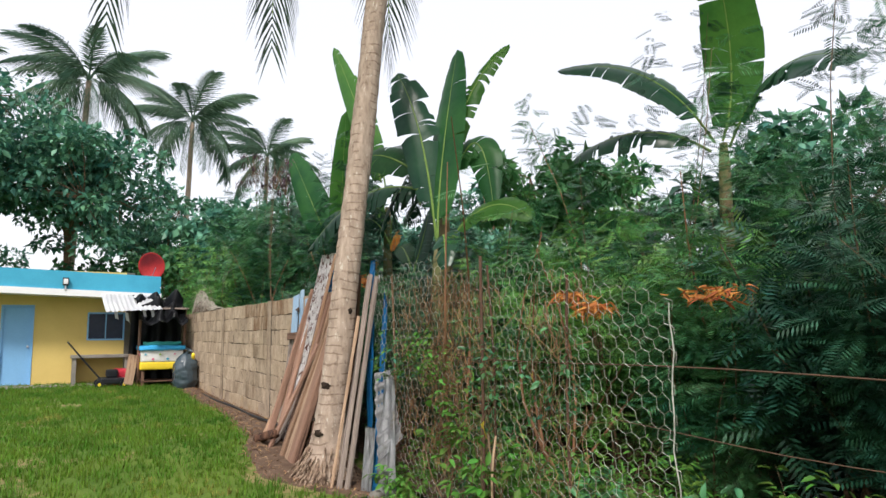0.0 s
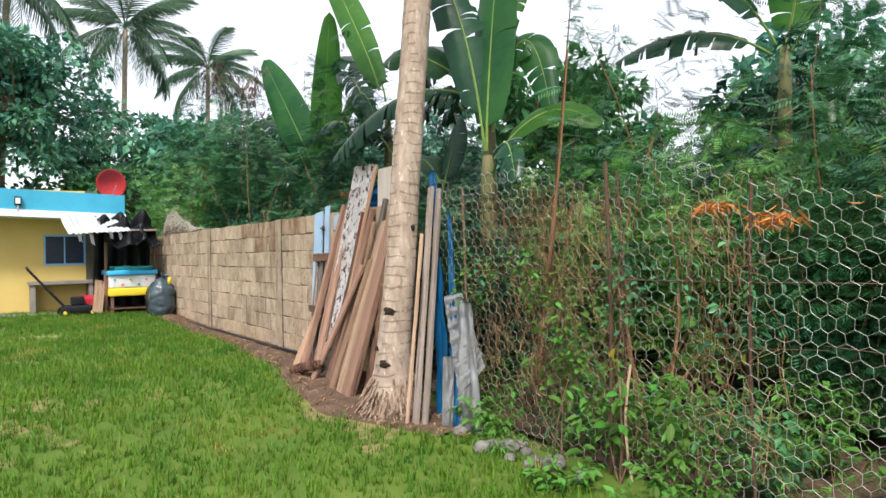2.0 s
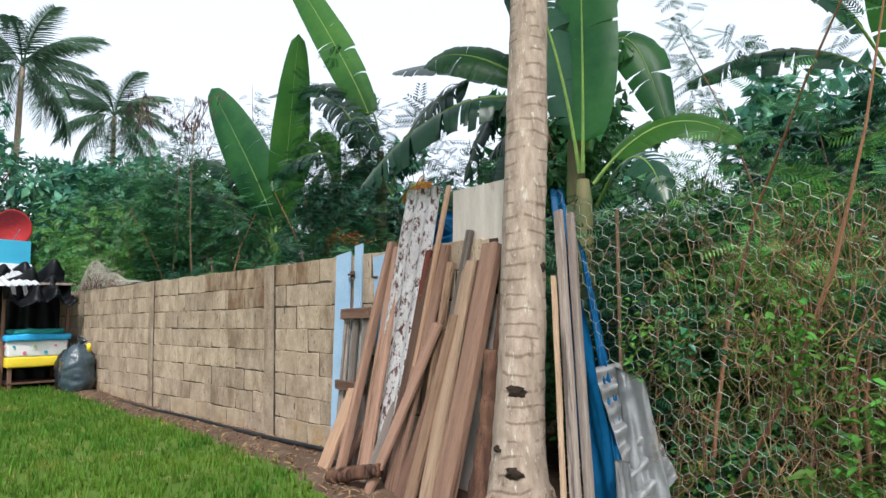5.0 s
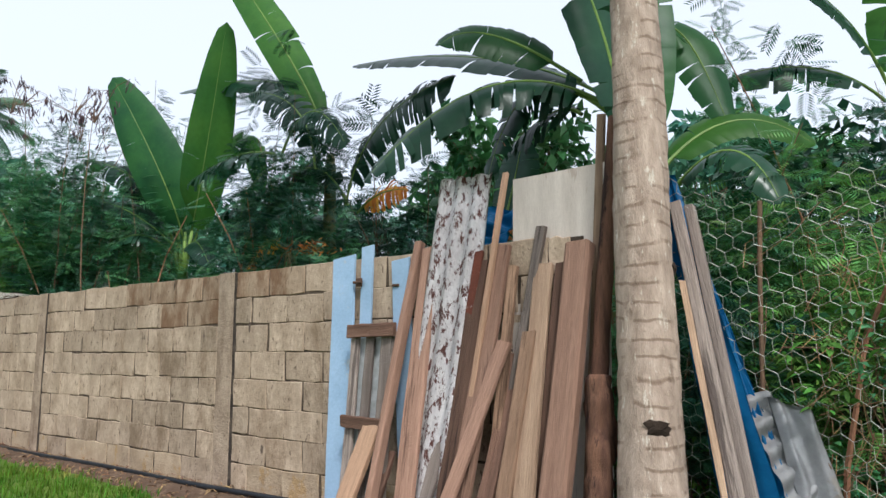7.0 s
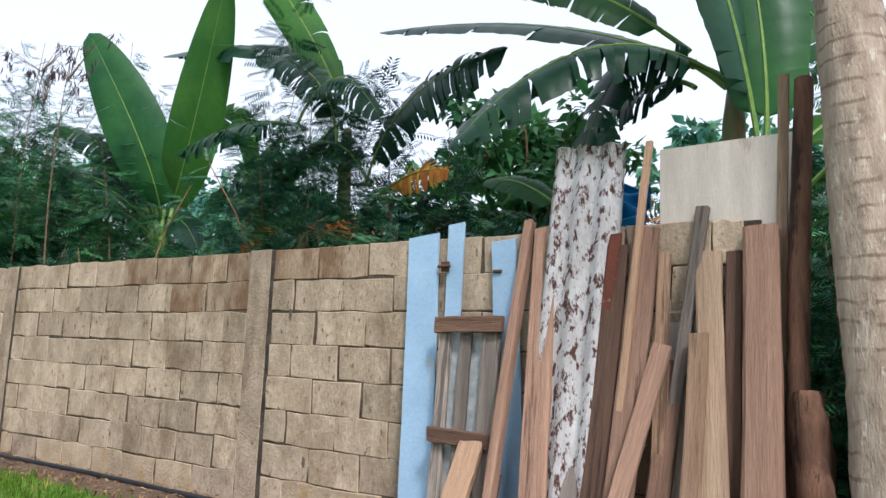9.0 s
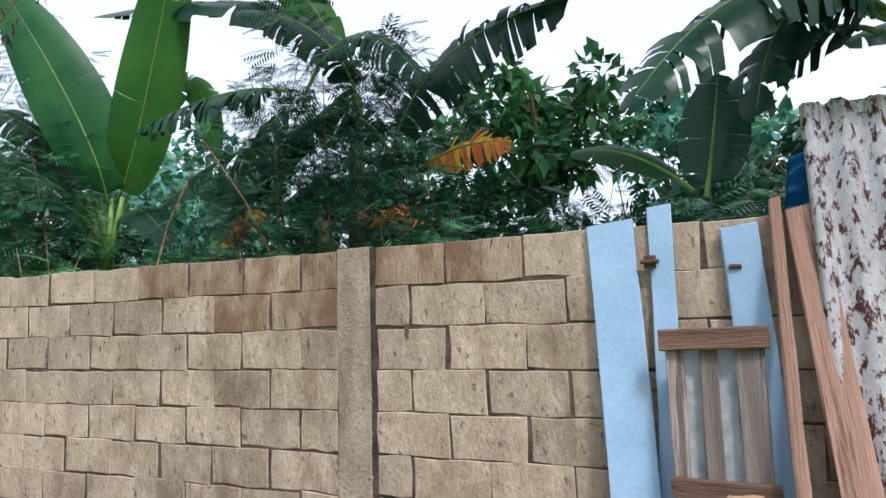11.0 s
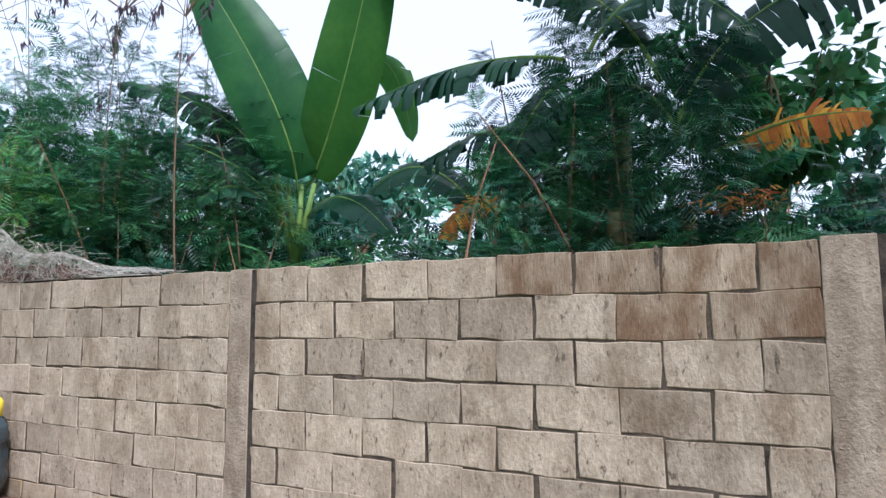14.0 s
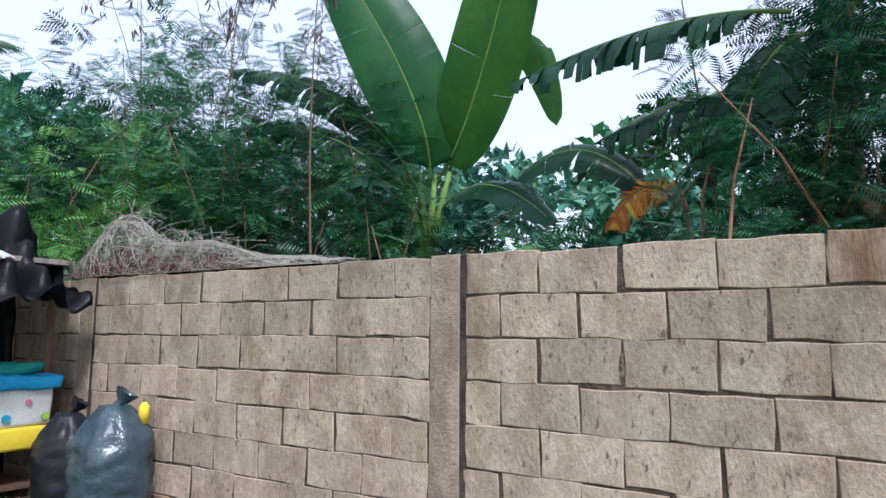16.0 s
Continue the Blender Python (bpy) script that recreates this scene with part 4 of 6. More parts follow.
bm = bmesh.new()
cw, chh = 0.096, 0.102
rows_n, cols_n = 31, 43
for r in range(rows_n):
    for c in range(cols_n):
        y, z = 1.72 + c * cw + (cw / 2 if r % 2 else 0), -0.26 + r * chh * 0.75
        if y > 5.85 or z > fence_top(y):
            continue
        left, right = (y - cw / 2, z), (y + cw / 2, z)
        topl, botl = z + chh / 4, z - chh / 4
        for a, b in (((y, z + chh / 2), (y - cw / 2, z + chh / 4)), ((y, z + chh / 2), (y + cw / 2, z + chh / 4)), ((y - cw / 2, z + chh / 4), (y - cw / 2, z - chh / 4))):
            tube(bm, (fence_point(*a), fence_point(*b)), 0.0017, 3, False)
hang(part("wire_mesh", bm, WIRE, label="hexagonal galvanised chicken wire"), fence)
bm = bmesh.new()
tube(bm, [fence_point(1.69, -0.26 + 0.1 * i) for i in range(18)], 0.004, 4, False)
hang(part("edge_wire", bm, WIRE), fence)
for z, y0, y1 in ((1.1, -3.5, 5.3), (0.74, -3.5, 2.2), (0.38, -3.5, 2.4)):
    bm = bmesh.new()
    tube(bm, [(FX + 0.02, y0 + (y1 - y0) * i / 20, z + 0.015 * math.sin(i * 0.7) - 0.03 * math.sin(math.pi * i / 20)) for i in range(21)], 0.0045 if z > 1 else 0.0028, 5, False)
    hang(part("strand", bm, RUST_WIRE, label="rusted wire strand"), fence)
for y, r, h, mat in ((3.68, 0.013, 1.88, RUST_WIRE), (3.58, 0.009, 1.8, RUST_WIRE), (3.49, 0.009, 0.5, PALE), (3.6, 0.009, 0.5, PALE), (5.37, 0.012, 1.85, STEM), (2.6, 0.01, 1.65, RUST_WIRE), (-0.4, 0.03, 1.5, STEM)):
    bm = tube(bmesh.new(), limb_points(np.random.default_rng(int(abs(y) * 100)), (FX + 0.03, y, -0.3), (FX + 0.01, y - 0.02, h), 0.03), r, 8)
    hang(part("post", bm, mat), fence)
# dry vines and leaf litter caught in the wire
rng = np.random.default_rng(11)
bm = bmesh.new()
for k in range(560):
    y = rng.choice((4.91, 4.39, 4.27, 4.16, 3.69, 2.77)) + rng.normal(0, 0.17)
    z = min(fence_top(y) + 0.03, rng.uniform(0.2, 1.85))
    p = fence_point(y, z)
    d = Vector((rng.normal(0, 0.05), rng.normal(0, 0.12), -rng.uniform(0.1, 0.45)))
    tube(bm, (p, p + d * 0.5 + Vector((rng.normal(0, 0.03), rng.normal(0, 0.04), 0)), p + d), (0.0026, 0.002, 0.0012), 3, False)
    if k % 2:
        tube(bm, (p + d, p + d * 0.6 + Vector((rng.normal(0, 0.05), rng.normal(0, 0.09), 0.02)), p + Vector((rng.normal(0, 0.05), rng.normal(0, 0.15), -0.05))), (0.0016, 0.002, 0.0016), 3, False)
vine = part("dry_vines", bm, DRY_VINE)
tagged(vine, "tangle of dry brown vines hanging in the wire", "vine", kind="stuff")

# ---- banana plants behind the wall and fence ----
pa = banana_plant((4.17, 6.48, -0.03), (4.15, 6.41, 2.34), "banana plant with tall torn green leaves behind the fence")
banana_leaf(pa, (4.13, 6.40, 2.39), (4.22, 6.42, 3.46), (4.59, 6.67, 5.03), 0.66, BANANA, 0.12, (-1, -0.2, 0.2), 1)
banana_leaf(pa, (4.13, 6.43, 2.39), (4.03, 6.66, 3.77), (3.89, 7.07, 4.71), 0.6, BANANA_SHADED, 0.5, (-0.5, -0.85, 0.2), 2)
banana_leaf(pa, (4.21, 6.39, 2.60), (4.51, 6.40, 4.08), (5.17, 6.30, 5.08), 0.34, BANANA_LIT, 0.75, (-0.7, -0.6, 0.3), 3)
banana_leaf(pa, (4.18, 6.33, 2.29), (4.52, 5.84, 2.76), (4.77, 5.32, 2.55), 0.42, BANANA_LIT, 0.1, (-0.6, -0.3, 0.7), 4)
banana_leaf(pa, (4.07, 6.22, 2.08), (3.83, 5.71, 2.36), (3.66, 5.37, 1.95), 0.34, BANANA_SHADED, 0.5, (-0.6, -0.3, 0.8), 5)
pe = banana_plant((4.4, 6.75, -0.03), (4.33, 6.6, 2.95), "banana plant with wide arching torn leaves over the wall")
banana_leaf(pe, (4.25, 6.63, 2.97), (3.63, 7.35, 3.12), (3.01, 8.06, 2.37), 0.6, BANANA_SHADED, 0.85, (-0.6, 0, 0.8), 7)
banana_leaf(pe, (4.20, 6.63, 2.91), (4.00, 7.18, 3.15), (3.80, 7.49, 2.44), 0.5, BANANA_SHADED, 0.85, (-0.8, 0.3, 0.4), 8)
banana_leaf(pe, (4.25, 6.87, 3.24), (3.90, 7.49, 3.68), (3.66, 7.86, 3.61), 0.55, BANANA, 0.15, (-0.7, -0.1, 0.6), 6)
banana_leaf(pe, (4.10, 6.81, 2.91), (4.20, 7.13, 3.01), (4.30, 7.62, 2.81), 0.5, BANANA_SHADED, 0.8, (-0.6, 0, 0.8), 9)
banana_leaf(pe, (4.50, 7.81, 2.13), (4.60, 7.75, 2.53), (4.70, 7.69, 3.03), 0.5, BANANA_SHADED, 0.15, (-1, 0, 0.2), 40)
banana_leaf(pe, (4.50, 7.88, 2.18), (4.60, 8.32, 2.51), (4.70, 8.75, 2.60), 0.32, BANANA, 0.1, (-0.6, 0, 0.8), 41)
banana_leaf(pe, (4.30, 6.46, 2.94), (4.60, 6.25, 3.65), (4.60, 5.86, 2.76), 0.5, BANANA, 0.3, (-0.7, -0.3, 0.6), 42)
banana_leaf(pe, (4.40, 6.59, 3.01), (4.90, 8.25, 4.03), (5.40, 10.57, 4.72), 0.6, BANANA_SHADED, 0.3, (-0.5, -0.4, 0.7), 43)
pb = banana_plant((5.65, 11.2, -0.03), (5.6, 11.15, 3.7), "tall banana plant with one upright pale leaf")
banana_leaf(pb, (5.55, 11.35, 4.23), (5.55, 12.25, 5.63), (5.55, 14.21, 8.09), 0.62, BANANA_LIT, 0.25, (-0.8, -0.6, 0.2), 12, petiole=0.04)
banana_leaf(pb, (5.55, 11.13, 4.00), (5.80, 12.55, 5.10), (6.20, 15.79, 5.82), 0.6, BANANA_SHADED, 0.8, (-0.6, 0, 0.8), 14)
banana_leaf(pb, (5.55, 10.98, 3.90), (5.30, 11.52, 3.35), (5.10, 12.24, 2.59), 0.5, BANANA_SHADED, 0.8, (-0.7, 0, 0.6), 16)
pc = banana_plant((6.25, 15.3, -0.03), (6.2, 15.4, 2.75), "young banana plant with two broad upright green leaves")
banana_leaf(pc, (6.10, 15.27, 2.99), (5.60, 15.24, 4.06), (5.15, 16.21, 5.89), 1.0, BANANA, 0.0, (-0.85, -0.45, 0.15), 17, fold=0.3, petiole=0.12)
banana_leaf(pc, (6.20, 15.25, 3.07), (5.90, 14.51, 4.02), (5.70, 13.72, 6.39), 0.85, BANANA_LIT, 0.0, (-0.8, -0.6, 0.1), 18, fold=0.3, petiole=0.16)
banana_leaf(pc, (6.15, 15.44, 2.94), (5.90, 16.39, 4.13), (5.80, 18.35, 4.90), 0.6, BANANA_SHADED, 0.75, (-0.7, -0.2, 0.7), 19)
banana_leaf(pc, (6.10, 15.44, 2.86), (5.60, 16.23, 3.56), (5.50, 17.62, 3.91), 0.62, BANANA_SHADED, 0.7, (-0.6, -0.2, 0.8), 20)
banana_leaf(pc, (6.10, 15.47, 2.72), (5.50, 15.72, 3.07), (5.20, 16.21, 2.67), 0.5, BANANA_SHADED, 0.5, (-0.6, 0, 0.8), 21)
banana_leaf(pc, (6.10, 15.12, 2.70), (5.70, 14.30, 2.84), (5.40, 13.44, 2.33), 0.45, BANANA_SHADED, 0.3, (-0.6, 0, 0.8), 22)
banana_leaf(pc, (6.20, 15.16, 2.86), (6.60, 14.53, 4.75), (6.70, 13.97, 3.67), 0.5, BANANA_LIT, 0.3, (-0.8, -0.3, 0.4), 35)
hang(part("stalk", tube(bmesh.new(), ((6.12, 15.28, 2.19), (6.05, 15.60, 3.18)), (0.05, 0.025), 8), PETIOLE, smooth=True), pc)
hang(part("stalk", tube(bmesh.new(), ((6.12, 15.28, 2.19), (6.05, 15.37, 3.16)), (0.05, 0.025), 8), PETIOLE, smooth=True), pc)
hang(part("stalk", tube(bmesh.new(), ((6.12, 15.28, 2.19), (6.05, 15.15, 3.14)), (0.05, 0.025), 8), PETIOLE, smooth=True), pc)
hang(part("stalk", tube(bmesh.new(), ((6.12, 15.28, 2.19), (6.05, 14.96, 3.13)), (0.05, 0.025), 8), PETIOLE, smooth=True), pc)
pd = banana_plant((4.9, 10.95, -0.03), (4.86, 11.05, 2.3), "banana plant with long torn drooping leaves")
banana_leaf(pd, (4.90, 11.44, 3.59), (5.00, 12.44, 3.75), (5.20, 13.77, 3.62), 0.62, BANANA_SHADED, 0.92, (-0.5, 0, 0.9), 23)
banana_leaf(pd, (4.80, 11.39, 2.95), (4.95, 12.07, 3.10), (5.10, 12.91, 2.94), 0.55, BANANA_SHADED, 0.92, (-0.6, 0, 0.8), 24)
banana_leaf(pd, (4.85, 11.34, 3.39), (4.70, 11.61, 3.15), (4.70, 11.92, 2.53), 0.7, BANANA_SHADED, 0.4, (-0.8, 0.2, 0.5), 25)
banana_leaf(pd, (4.85, 11.24, 3.55), (4.80, 10.66, 3.96), (4.70, 9.97, 3.40), 0.5, BANANA_SHADED, 0.85, (-0.6, 0, 0.8), 36)
banana_leaf(pd, (4.90, 10.68, 3.27), (5.10, 11.30, 4.22), (5.20, 12.37, 4.73), 0.55, BANANA_SHADED, 0.8, (-0.6, 0, 0.8), 37)
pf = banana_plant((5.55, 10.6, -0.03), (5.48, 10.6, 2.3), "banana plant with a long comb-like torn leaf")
banana_leaf(pf, (5.45, 10.71, 2.92), (5.35, 10.05, 3.81), (5.20, 8.80, 4.07), 0.85, BANANA_SHADED, 0.97, (-0.8, 0, 0.5), 38)
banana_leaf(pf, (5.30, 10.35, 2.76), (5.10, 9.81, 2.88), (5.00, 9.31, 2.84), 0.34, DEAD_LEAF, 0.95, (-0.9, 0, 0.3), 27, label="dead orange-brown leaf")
banana_leaf(pf, (5.40, 10.61, 2.90), (5.20, 11.04, 3.41), (5.10, 11.70, 3.14), 0.5, BANANA_SHADED, 0.7, (-0.7, 0, 0.7), 39)
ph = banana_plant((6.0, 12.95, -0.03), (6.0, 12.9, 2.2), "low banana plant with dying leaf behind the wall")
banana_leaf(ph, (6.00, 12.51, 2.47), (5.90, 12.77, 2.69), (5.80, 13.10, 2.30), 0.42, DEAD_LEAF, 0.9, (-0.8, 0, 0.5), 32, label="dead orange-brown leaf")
banana_leaf(ph, (6.00, 12.65, 2.42), (5.90, 13.33, 3.10), (5.80, 14.05, 2.83), 0.45, BANANA_SHADED, 0.4, (-0.7, 0, 0.7), 33)
banana_leaf(ph, (6.00, 12.62, 2.42), (5.90, 11.86, 2.93), (5.80, 11.16, 2.45), 0.45, BANANA_SHADED, 0.6, (-0.7, 0, 0.7), 34)
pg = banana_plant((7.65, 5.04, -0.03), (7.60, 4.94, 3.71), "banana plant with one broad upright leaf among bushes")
banana_leaf(pg, (7.50, 4.87, 3.71), (7.58, 4.74, 4.82), (6.94, 4.47, 6.30), 0.85, BANANA_LIT, 0.25, (-1, -0.3, 0.1), 28, petiole=0.1)
banana_leaf(pg, (7.48, 4.98, 3.71), (6.79, 5.50, 4.66), (6.01, 6.34, 4.88), 0.7, BANANA_SHADED, 0.2, (-0.5, -0.3, 0.8), 29)
banana_leaf(pg, (7.47, 5.03, 3.60), (6.90, 5.71, 3.95), (6.55, 6.69, 3.76), 0.55, BANANA_SHADED, 0.7, (-0.6, -0.3, 0.8), 30)
banana_leaf(pg, (7.57, 4.83, 3.62), (7.25, 3.87, 4.26), (6.04, 2.24, 3.59), 0.6, BANANA_SHADED, 0.4, (-0.6, 0, 0.8), 31)

# ---- feathery bushes, saplings and trees ----
FEATHER = "dense feathery-leaved green bush behind the wall"
# each bush takes the shaded, plain or sunlit copy of the leaf colour
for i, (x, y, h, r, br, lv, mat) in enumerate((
        (4.97, -0.16, 3.3, 1.0, 34, 22, LEAF_SHADED), (4.97, 1.24, 3.2, 1.0, 36, 22, LEAF_SHADED), (5.51, 0.60, 4.3, 1.0, 36, 22, LEAF_SHADED), (4.93, 3.01, 2.5, 0.7, 30, 20, LEAF_FEATHER), (5.04, 4.34, 3.5, 0.9, 30, 18, LEAF_SUNLIT),
        (4.70, 5.41, 3.4, 0.8, 26, 16, LEAF_SUNLIT), (3.83, 5.92, 2.5, 0.45, 18, 14, LEAF_SHADED), (3.66, 6.65, 2.4, 0.45, 18, 14, LEAF_FEATHER), (4.72, 10.81, 5.4, 0.7, 28, 20, LEAF_SHADED), (4.40, 10.09, 3.0, 0.6, 18, 16, LEAF_FEATHER), (4.32, 13.46, 2.14, 0.7, 20, 16, LEAF_FEATHER), (3.81, 7.55, 2.1, 0.7, 18, 12, LEAF_SHADED), (3.86, 8.92, 2.18, 0.8, 22, 14, LEAF_FEATHER), (3.82, 10.32, 2.16, 0.8, 24, 14, LEAF_SUNLIT),
        (3.88, 11.52, 2.16, 0.85, 26, 16, LEAF_FEATHER), (3.95, 13.03, 2.16, 0.9, 28, 16, LEAF_SUNLIT), (4.03, 14.46, 2.13, 0.95, 28, 16, LEAF_FEATHER), (4.08, 16.03, 2.14, 1.0, 30, 16, LEAF_SUNLIT),
        (4.05, 17.78, 3.8, 1.2, 36, 18, LEAF_SUNLIT), (4.22, 19.72, 4.2, 1.3, 36, 18, LEAF_SUNLIT), (3.79, 20.91, 4.4, 1.3, 32, 18, LEAF_SUNLIT))):
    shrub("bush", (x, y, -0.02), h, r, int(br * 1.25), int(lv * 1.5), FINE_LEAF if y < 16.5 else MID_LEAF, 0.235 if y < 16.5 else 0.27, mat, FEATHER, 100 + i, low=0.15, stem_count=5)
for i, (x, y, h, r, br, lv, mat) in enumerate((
        (6.05, -1.35, 3.4, 1.5, 30, 22, LEAF_SHADED), (6.37, 1.03, 3.6, 1.5, 32, 22, LEAF_SHADED), (6.11, 3.50, 3.0, 1.4, 30, 22, LEAF_SUNLIT), (6.22, 6.27, 2.9, 1.3, 30, 22, LEAF_SUNLIT), (6.00, 8.56, 3.0, 1.2, 26, 18, LEAF_SHADED),
        (6.61, 10.23, 2.9, 1.2, 26, 18, LEAF_SHADED), (6.46, 12.95, 2.35, 1.2, 26, 18, LEAF_SHADED), (7.04, 14.94, 3.2, 1.4, 26, 20, LEAF_SHADED), (6.56, 17.46, 3.9, 1.5, 30, 22, LEAF_FEATHER), (6.80, 20.25, 4.6, 1.6, 32, 22, LEAF_FEATHER))):
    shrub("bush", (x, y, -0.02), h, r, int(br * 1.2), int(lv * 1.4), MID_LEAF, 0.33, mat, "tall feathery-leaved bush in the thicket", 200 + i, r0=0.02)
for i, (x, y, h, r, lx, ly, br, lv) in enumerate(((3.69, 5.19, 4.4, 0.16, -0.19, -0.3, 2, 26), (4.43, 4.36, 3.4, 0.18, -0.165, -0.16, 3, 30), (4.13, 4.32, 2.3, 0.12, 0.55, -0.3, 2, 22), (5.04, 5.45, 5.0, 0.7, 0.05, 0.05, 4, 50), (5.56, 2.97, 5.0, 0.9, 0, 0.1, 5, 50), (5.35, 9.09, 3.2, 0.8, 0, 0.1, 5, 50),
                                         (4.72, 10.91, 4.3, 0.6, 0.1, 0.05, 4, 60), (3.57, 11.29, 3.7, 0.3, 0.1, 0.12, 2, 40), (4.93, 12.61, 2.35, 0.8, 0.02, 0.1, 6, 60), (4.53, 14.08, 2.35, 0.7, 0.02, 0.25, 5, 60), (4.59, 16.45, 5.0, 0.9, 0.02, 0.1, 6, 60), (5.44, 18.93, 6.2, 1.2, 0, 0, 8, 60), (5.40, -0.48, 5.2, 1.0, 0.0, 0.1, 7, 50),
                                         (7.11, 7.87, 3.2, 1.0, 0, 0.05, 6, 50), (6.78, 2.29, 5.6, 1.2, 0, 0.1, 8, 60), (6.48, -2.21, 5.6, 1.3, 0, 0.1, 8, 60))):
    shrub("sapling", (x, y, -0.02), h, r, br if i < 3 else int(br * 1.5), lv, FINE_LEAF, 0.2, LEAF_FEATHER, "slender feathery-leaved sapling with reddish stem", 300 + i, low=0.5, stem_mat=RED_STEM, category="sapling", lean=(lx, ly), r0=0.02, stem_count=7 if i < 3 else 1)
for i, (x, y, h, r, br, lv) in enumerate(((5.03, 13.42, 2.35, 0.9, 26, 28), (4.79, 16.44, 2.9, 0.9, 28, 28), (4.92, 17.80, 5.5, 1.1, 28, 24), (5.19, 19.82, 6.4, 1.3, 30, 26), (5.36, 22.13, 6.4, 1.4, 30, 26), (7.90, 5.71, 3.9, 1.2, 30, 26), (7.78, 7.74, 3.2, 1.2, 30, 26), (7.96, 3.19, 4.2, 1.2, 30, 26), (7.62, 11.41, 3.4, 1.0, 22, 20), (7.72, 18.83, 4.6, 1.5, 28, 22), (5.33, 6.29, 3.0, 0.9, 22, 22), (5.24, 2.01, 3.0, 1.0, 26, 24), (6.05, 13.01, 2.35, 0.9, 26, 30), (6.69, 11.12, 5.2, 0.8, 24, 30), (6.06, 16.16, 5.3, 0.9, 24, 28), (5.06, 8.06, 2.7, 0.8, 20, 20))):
    shrub("bush", (x, y, -0.02), h, r, int(br * 1.2), int(lv * 1.4), MID_LEAF, 0.3, LEAF_SHADED if i % 2 else LEAF_FEATHER, "tall feathery-leaved bush in the thicket", 260 + i, r0=0.02)
for i, (x, y, h, r) in enumerate(((6.4, 17.9, 7.4, 1.2), (6.0, 16.4, 6.2, 1.0), (7.2, 19.6, 8.0, 1.3), (5.2, 18.9, 6.6, 1.1))):
    shrub("sapling", (x, y, -0.02), h, r, 10, 34, FINE_LEAF, 0.24, LEAF_FEATHER if i % 2 else LEAF_SHADED, "tall airy sapling with feathery leaves against the sky", 360 + i, low=0.5, stem_mat=STEM, category="sapling", r0=0.02, stem_count=5)
for i, (x, y, h, r) in enumerate(((4.6, 11.5, 4.6, 0.55), (5.4, 11.9, 4.9, 0.6))):
    shrub("sapling", (x, y, -0.02), h, r, 7, 34, FINE_LEAF, 0.24, LEAF_SHADED if i % 2 else LEAF_FEATHER, "forked sapling with reddish stems and feathery leaves", 370 + i, low=0.45, stem_mat=RED_STEM, category="sapling", r0=0.024, stem_count=3)
pods = material("seed_pod", (0.045, 0.03, 0.042), (0.085, 0.05, 0.055), 5, 0.7, bump=0, fine=20, island=0.4)
for i, (x, y, z) in enumerate(((5.0, 17.2, 5.6), (4.9, 19.2, 6.2), (4.6, 15.6, 5.0), (5.2, 20.6, 6.4), (5.6, 18.2, 5.4))):
    rng = np.random.default_rng(380 + i)
    n = 80
    hubs = rng.normal(0, 1, (9, 3)) * (0.35, 0.5, 0.4)
    p = hubs[rng.integers(0, 9, n)] + rng.normal(0, 0.035, (n, 3))
    v, q = strewn(*SLIM, poses4(frames_along(rng.normal(0, 0.22, (n, 3)) + (0, 0, -1), rng.normal(0, 1, (n, 3))), p, rng.uniform(0.1, 0.17, n)))
    twig = tagged(empty("pod_branch", (x, y, -0.02)), "bare branch hung with dark brown seed pods", "branch")
    stem = limb_points(rng, (0.2, -0.1, 0), (0, 0, z + 0.3), 0.25, 8)
    part("stem", tube(bmesh.new(), stem, [0.018 - 0.002 * k for k in range(8)], 5, False), STEM, twig)
    for hub in hubs:
        part("twig", tube(bmesh.new(), ((0, 0, z - 0.2), hub * 0.6 + (0, 0, z + 0.12), hub + (0, 0, z + 0.03)), (0.007, 0.005, 0.003), 4, False), STEM, twig)
    hanging = new("pod_spray", quad_mesh("pod_spray", v + (0, 0, z), q, pods))
    hanging.parent = twig
    tagged(hanging, kind="stuff")
for i, (x, y, z, cr, mat) in enumerate(((8.94, 10.29, 4.1, 1.35, LEAF_HEART), (10.35, 6.37, 3.0, 1.8, LEAF_SHADED), (10.15, 1.03, 3.2, 2.0, LEAF_SHADED), (9.77, 13.64, 2.9, 1.6, LEAF_BROAD), (10.0, 17.2, 3.4, 2.0, LEAF_BROAD), (9.37, 21.81, 4.2, 2.2, LEAF_BROAD), (10.58, -3.40, 3.6, 2.2, LEAF_SHADED))):
    tree("tree", (x, y, -0.03), z + cr, cr, z, 34, 60, 0.25, mat, "small broad-leaved tree in the thicket", 400 + i, 0.09)
# row added to block bright gaps low in the thicket; most in shaded leaf
for i in range(15):
    x, y = 8.3 + 1.2 * (i % 2), -4.0 + 1.75 * i
    tree("backing_bush", (x, y, -0.03), 2.7, 1.35, 1.25, 34, 60, 0.3, LEAF_SHADED if i % 3 else LEAF_BROAD, "dense leafy bush added deep in the thicket to close bright gaps", 480 + i, 0.05, squash=0.95)["category"] = "bush"
for i, (x, y, z, cr) in enumerate(((-4.6, 31, 8.2, 4.5), (0.2, 32, 7.6, 3.5), (-8.5, 30, 7.6, 4.6), (-15, 28, 6.8, 4.8), (-6.5, 42, 5, 4.5), (5.5, 38, 6, 3.6))):
    tree("tree", (x, y, -0.03), z + cr, cr, z, 95, 95, 0.33, LEAF_BROAD, "large dark broad-leaved tree behind the house", 430 + i, 0.22, squash=0.85)
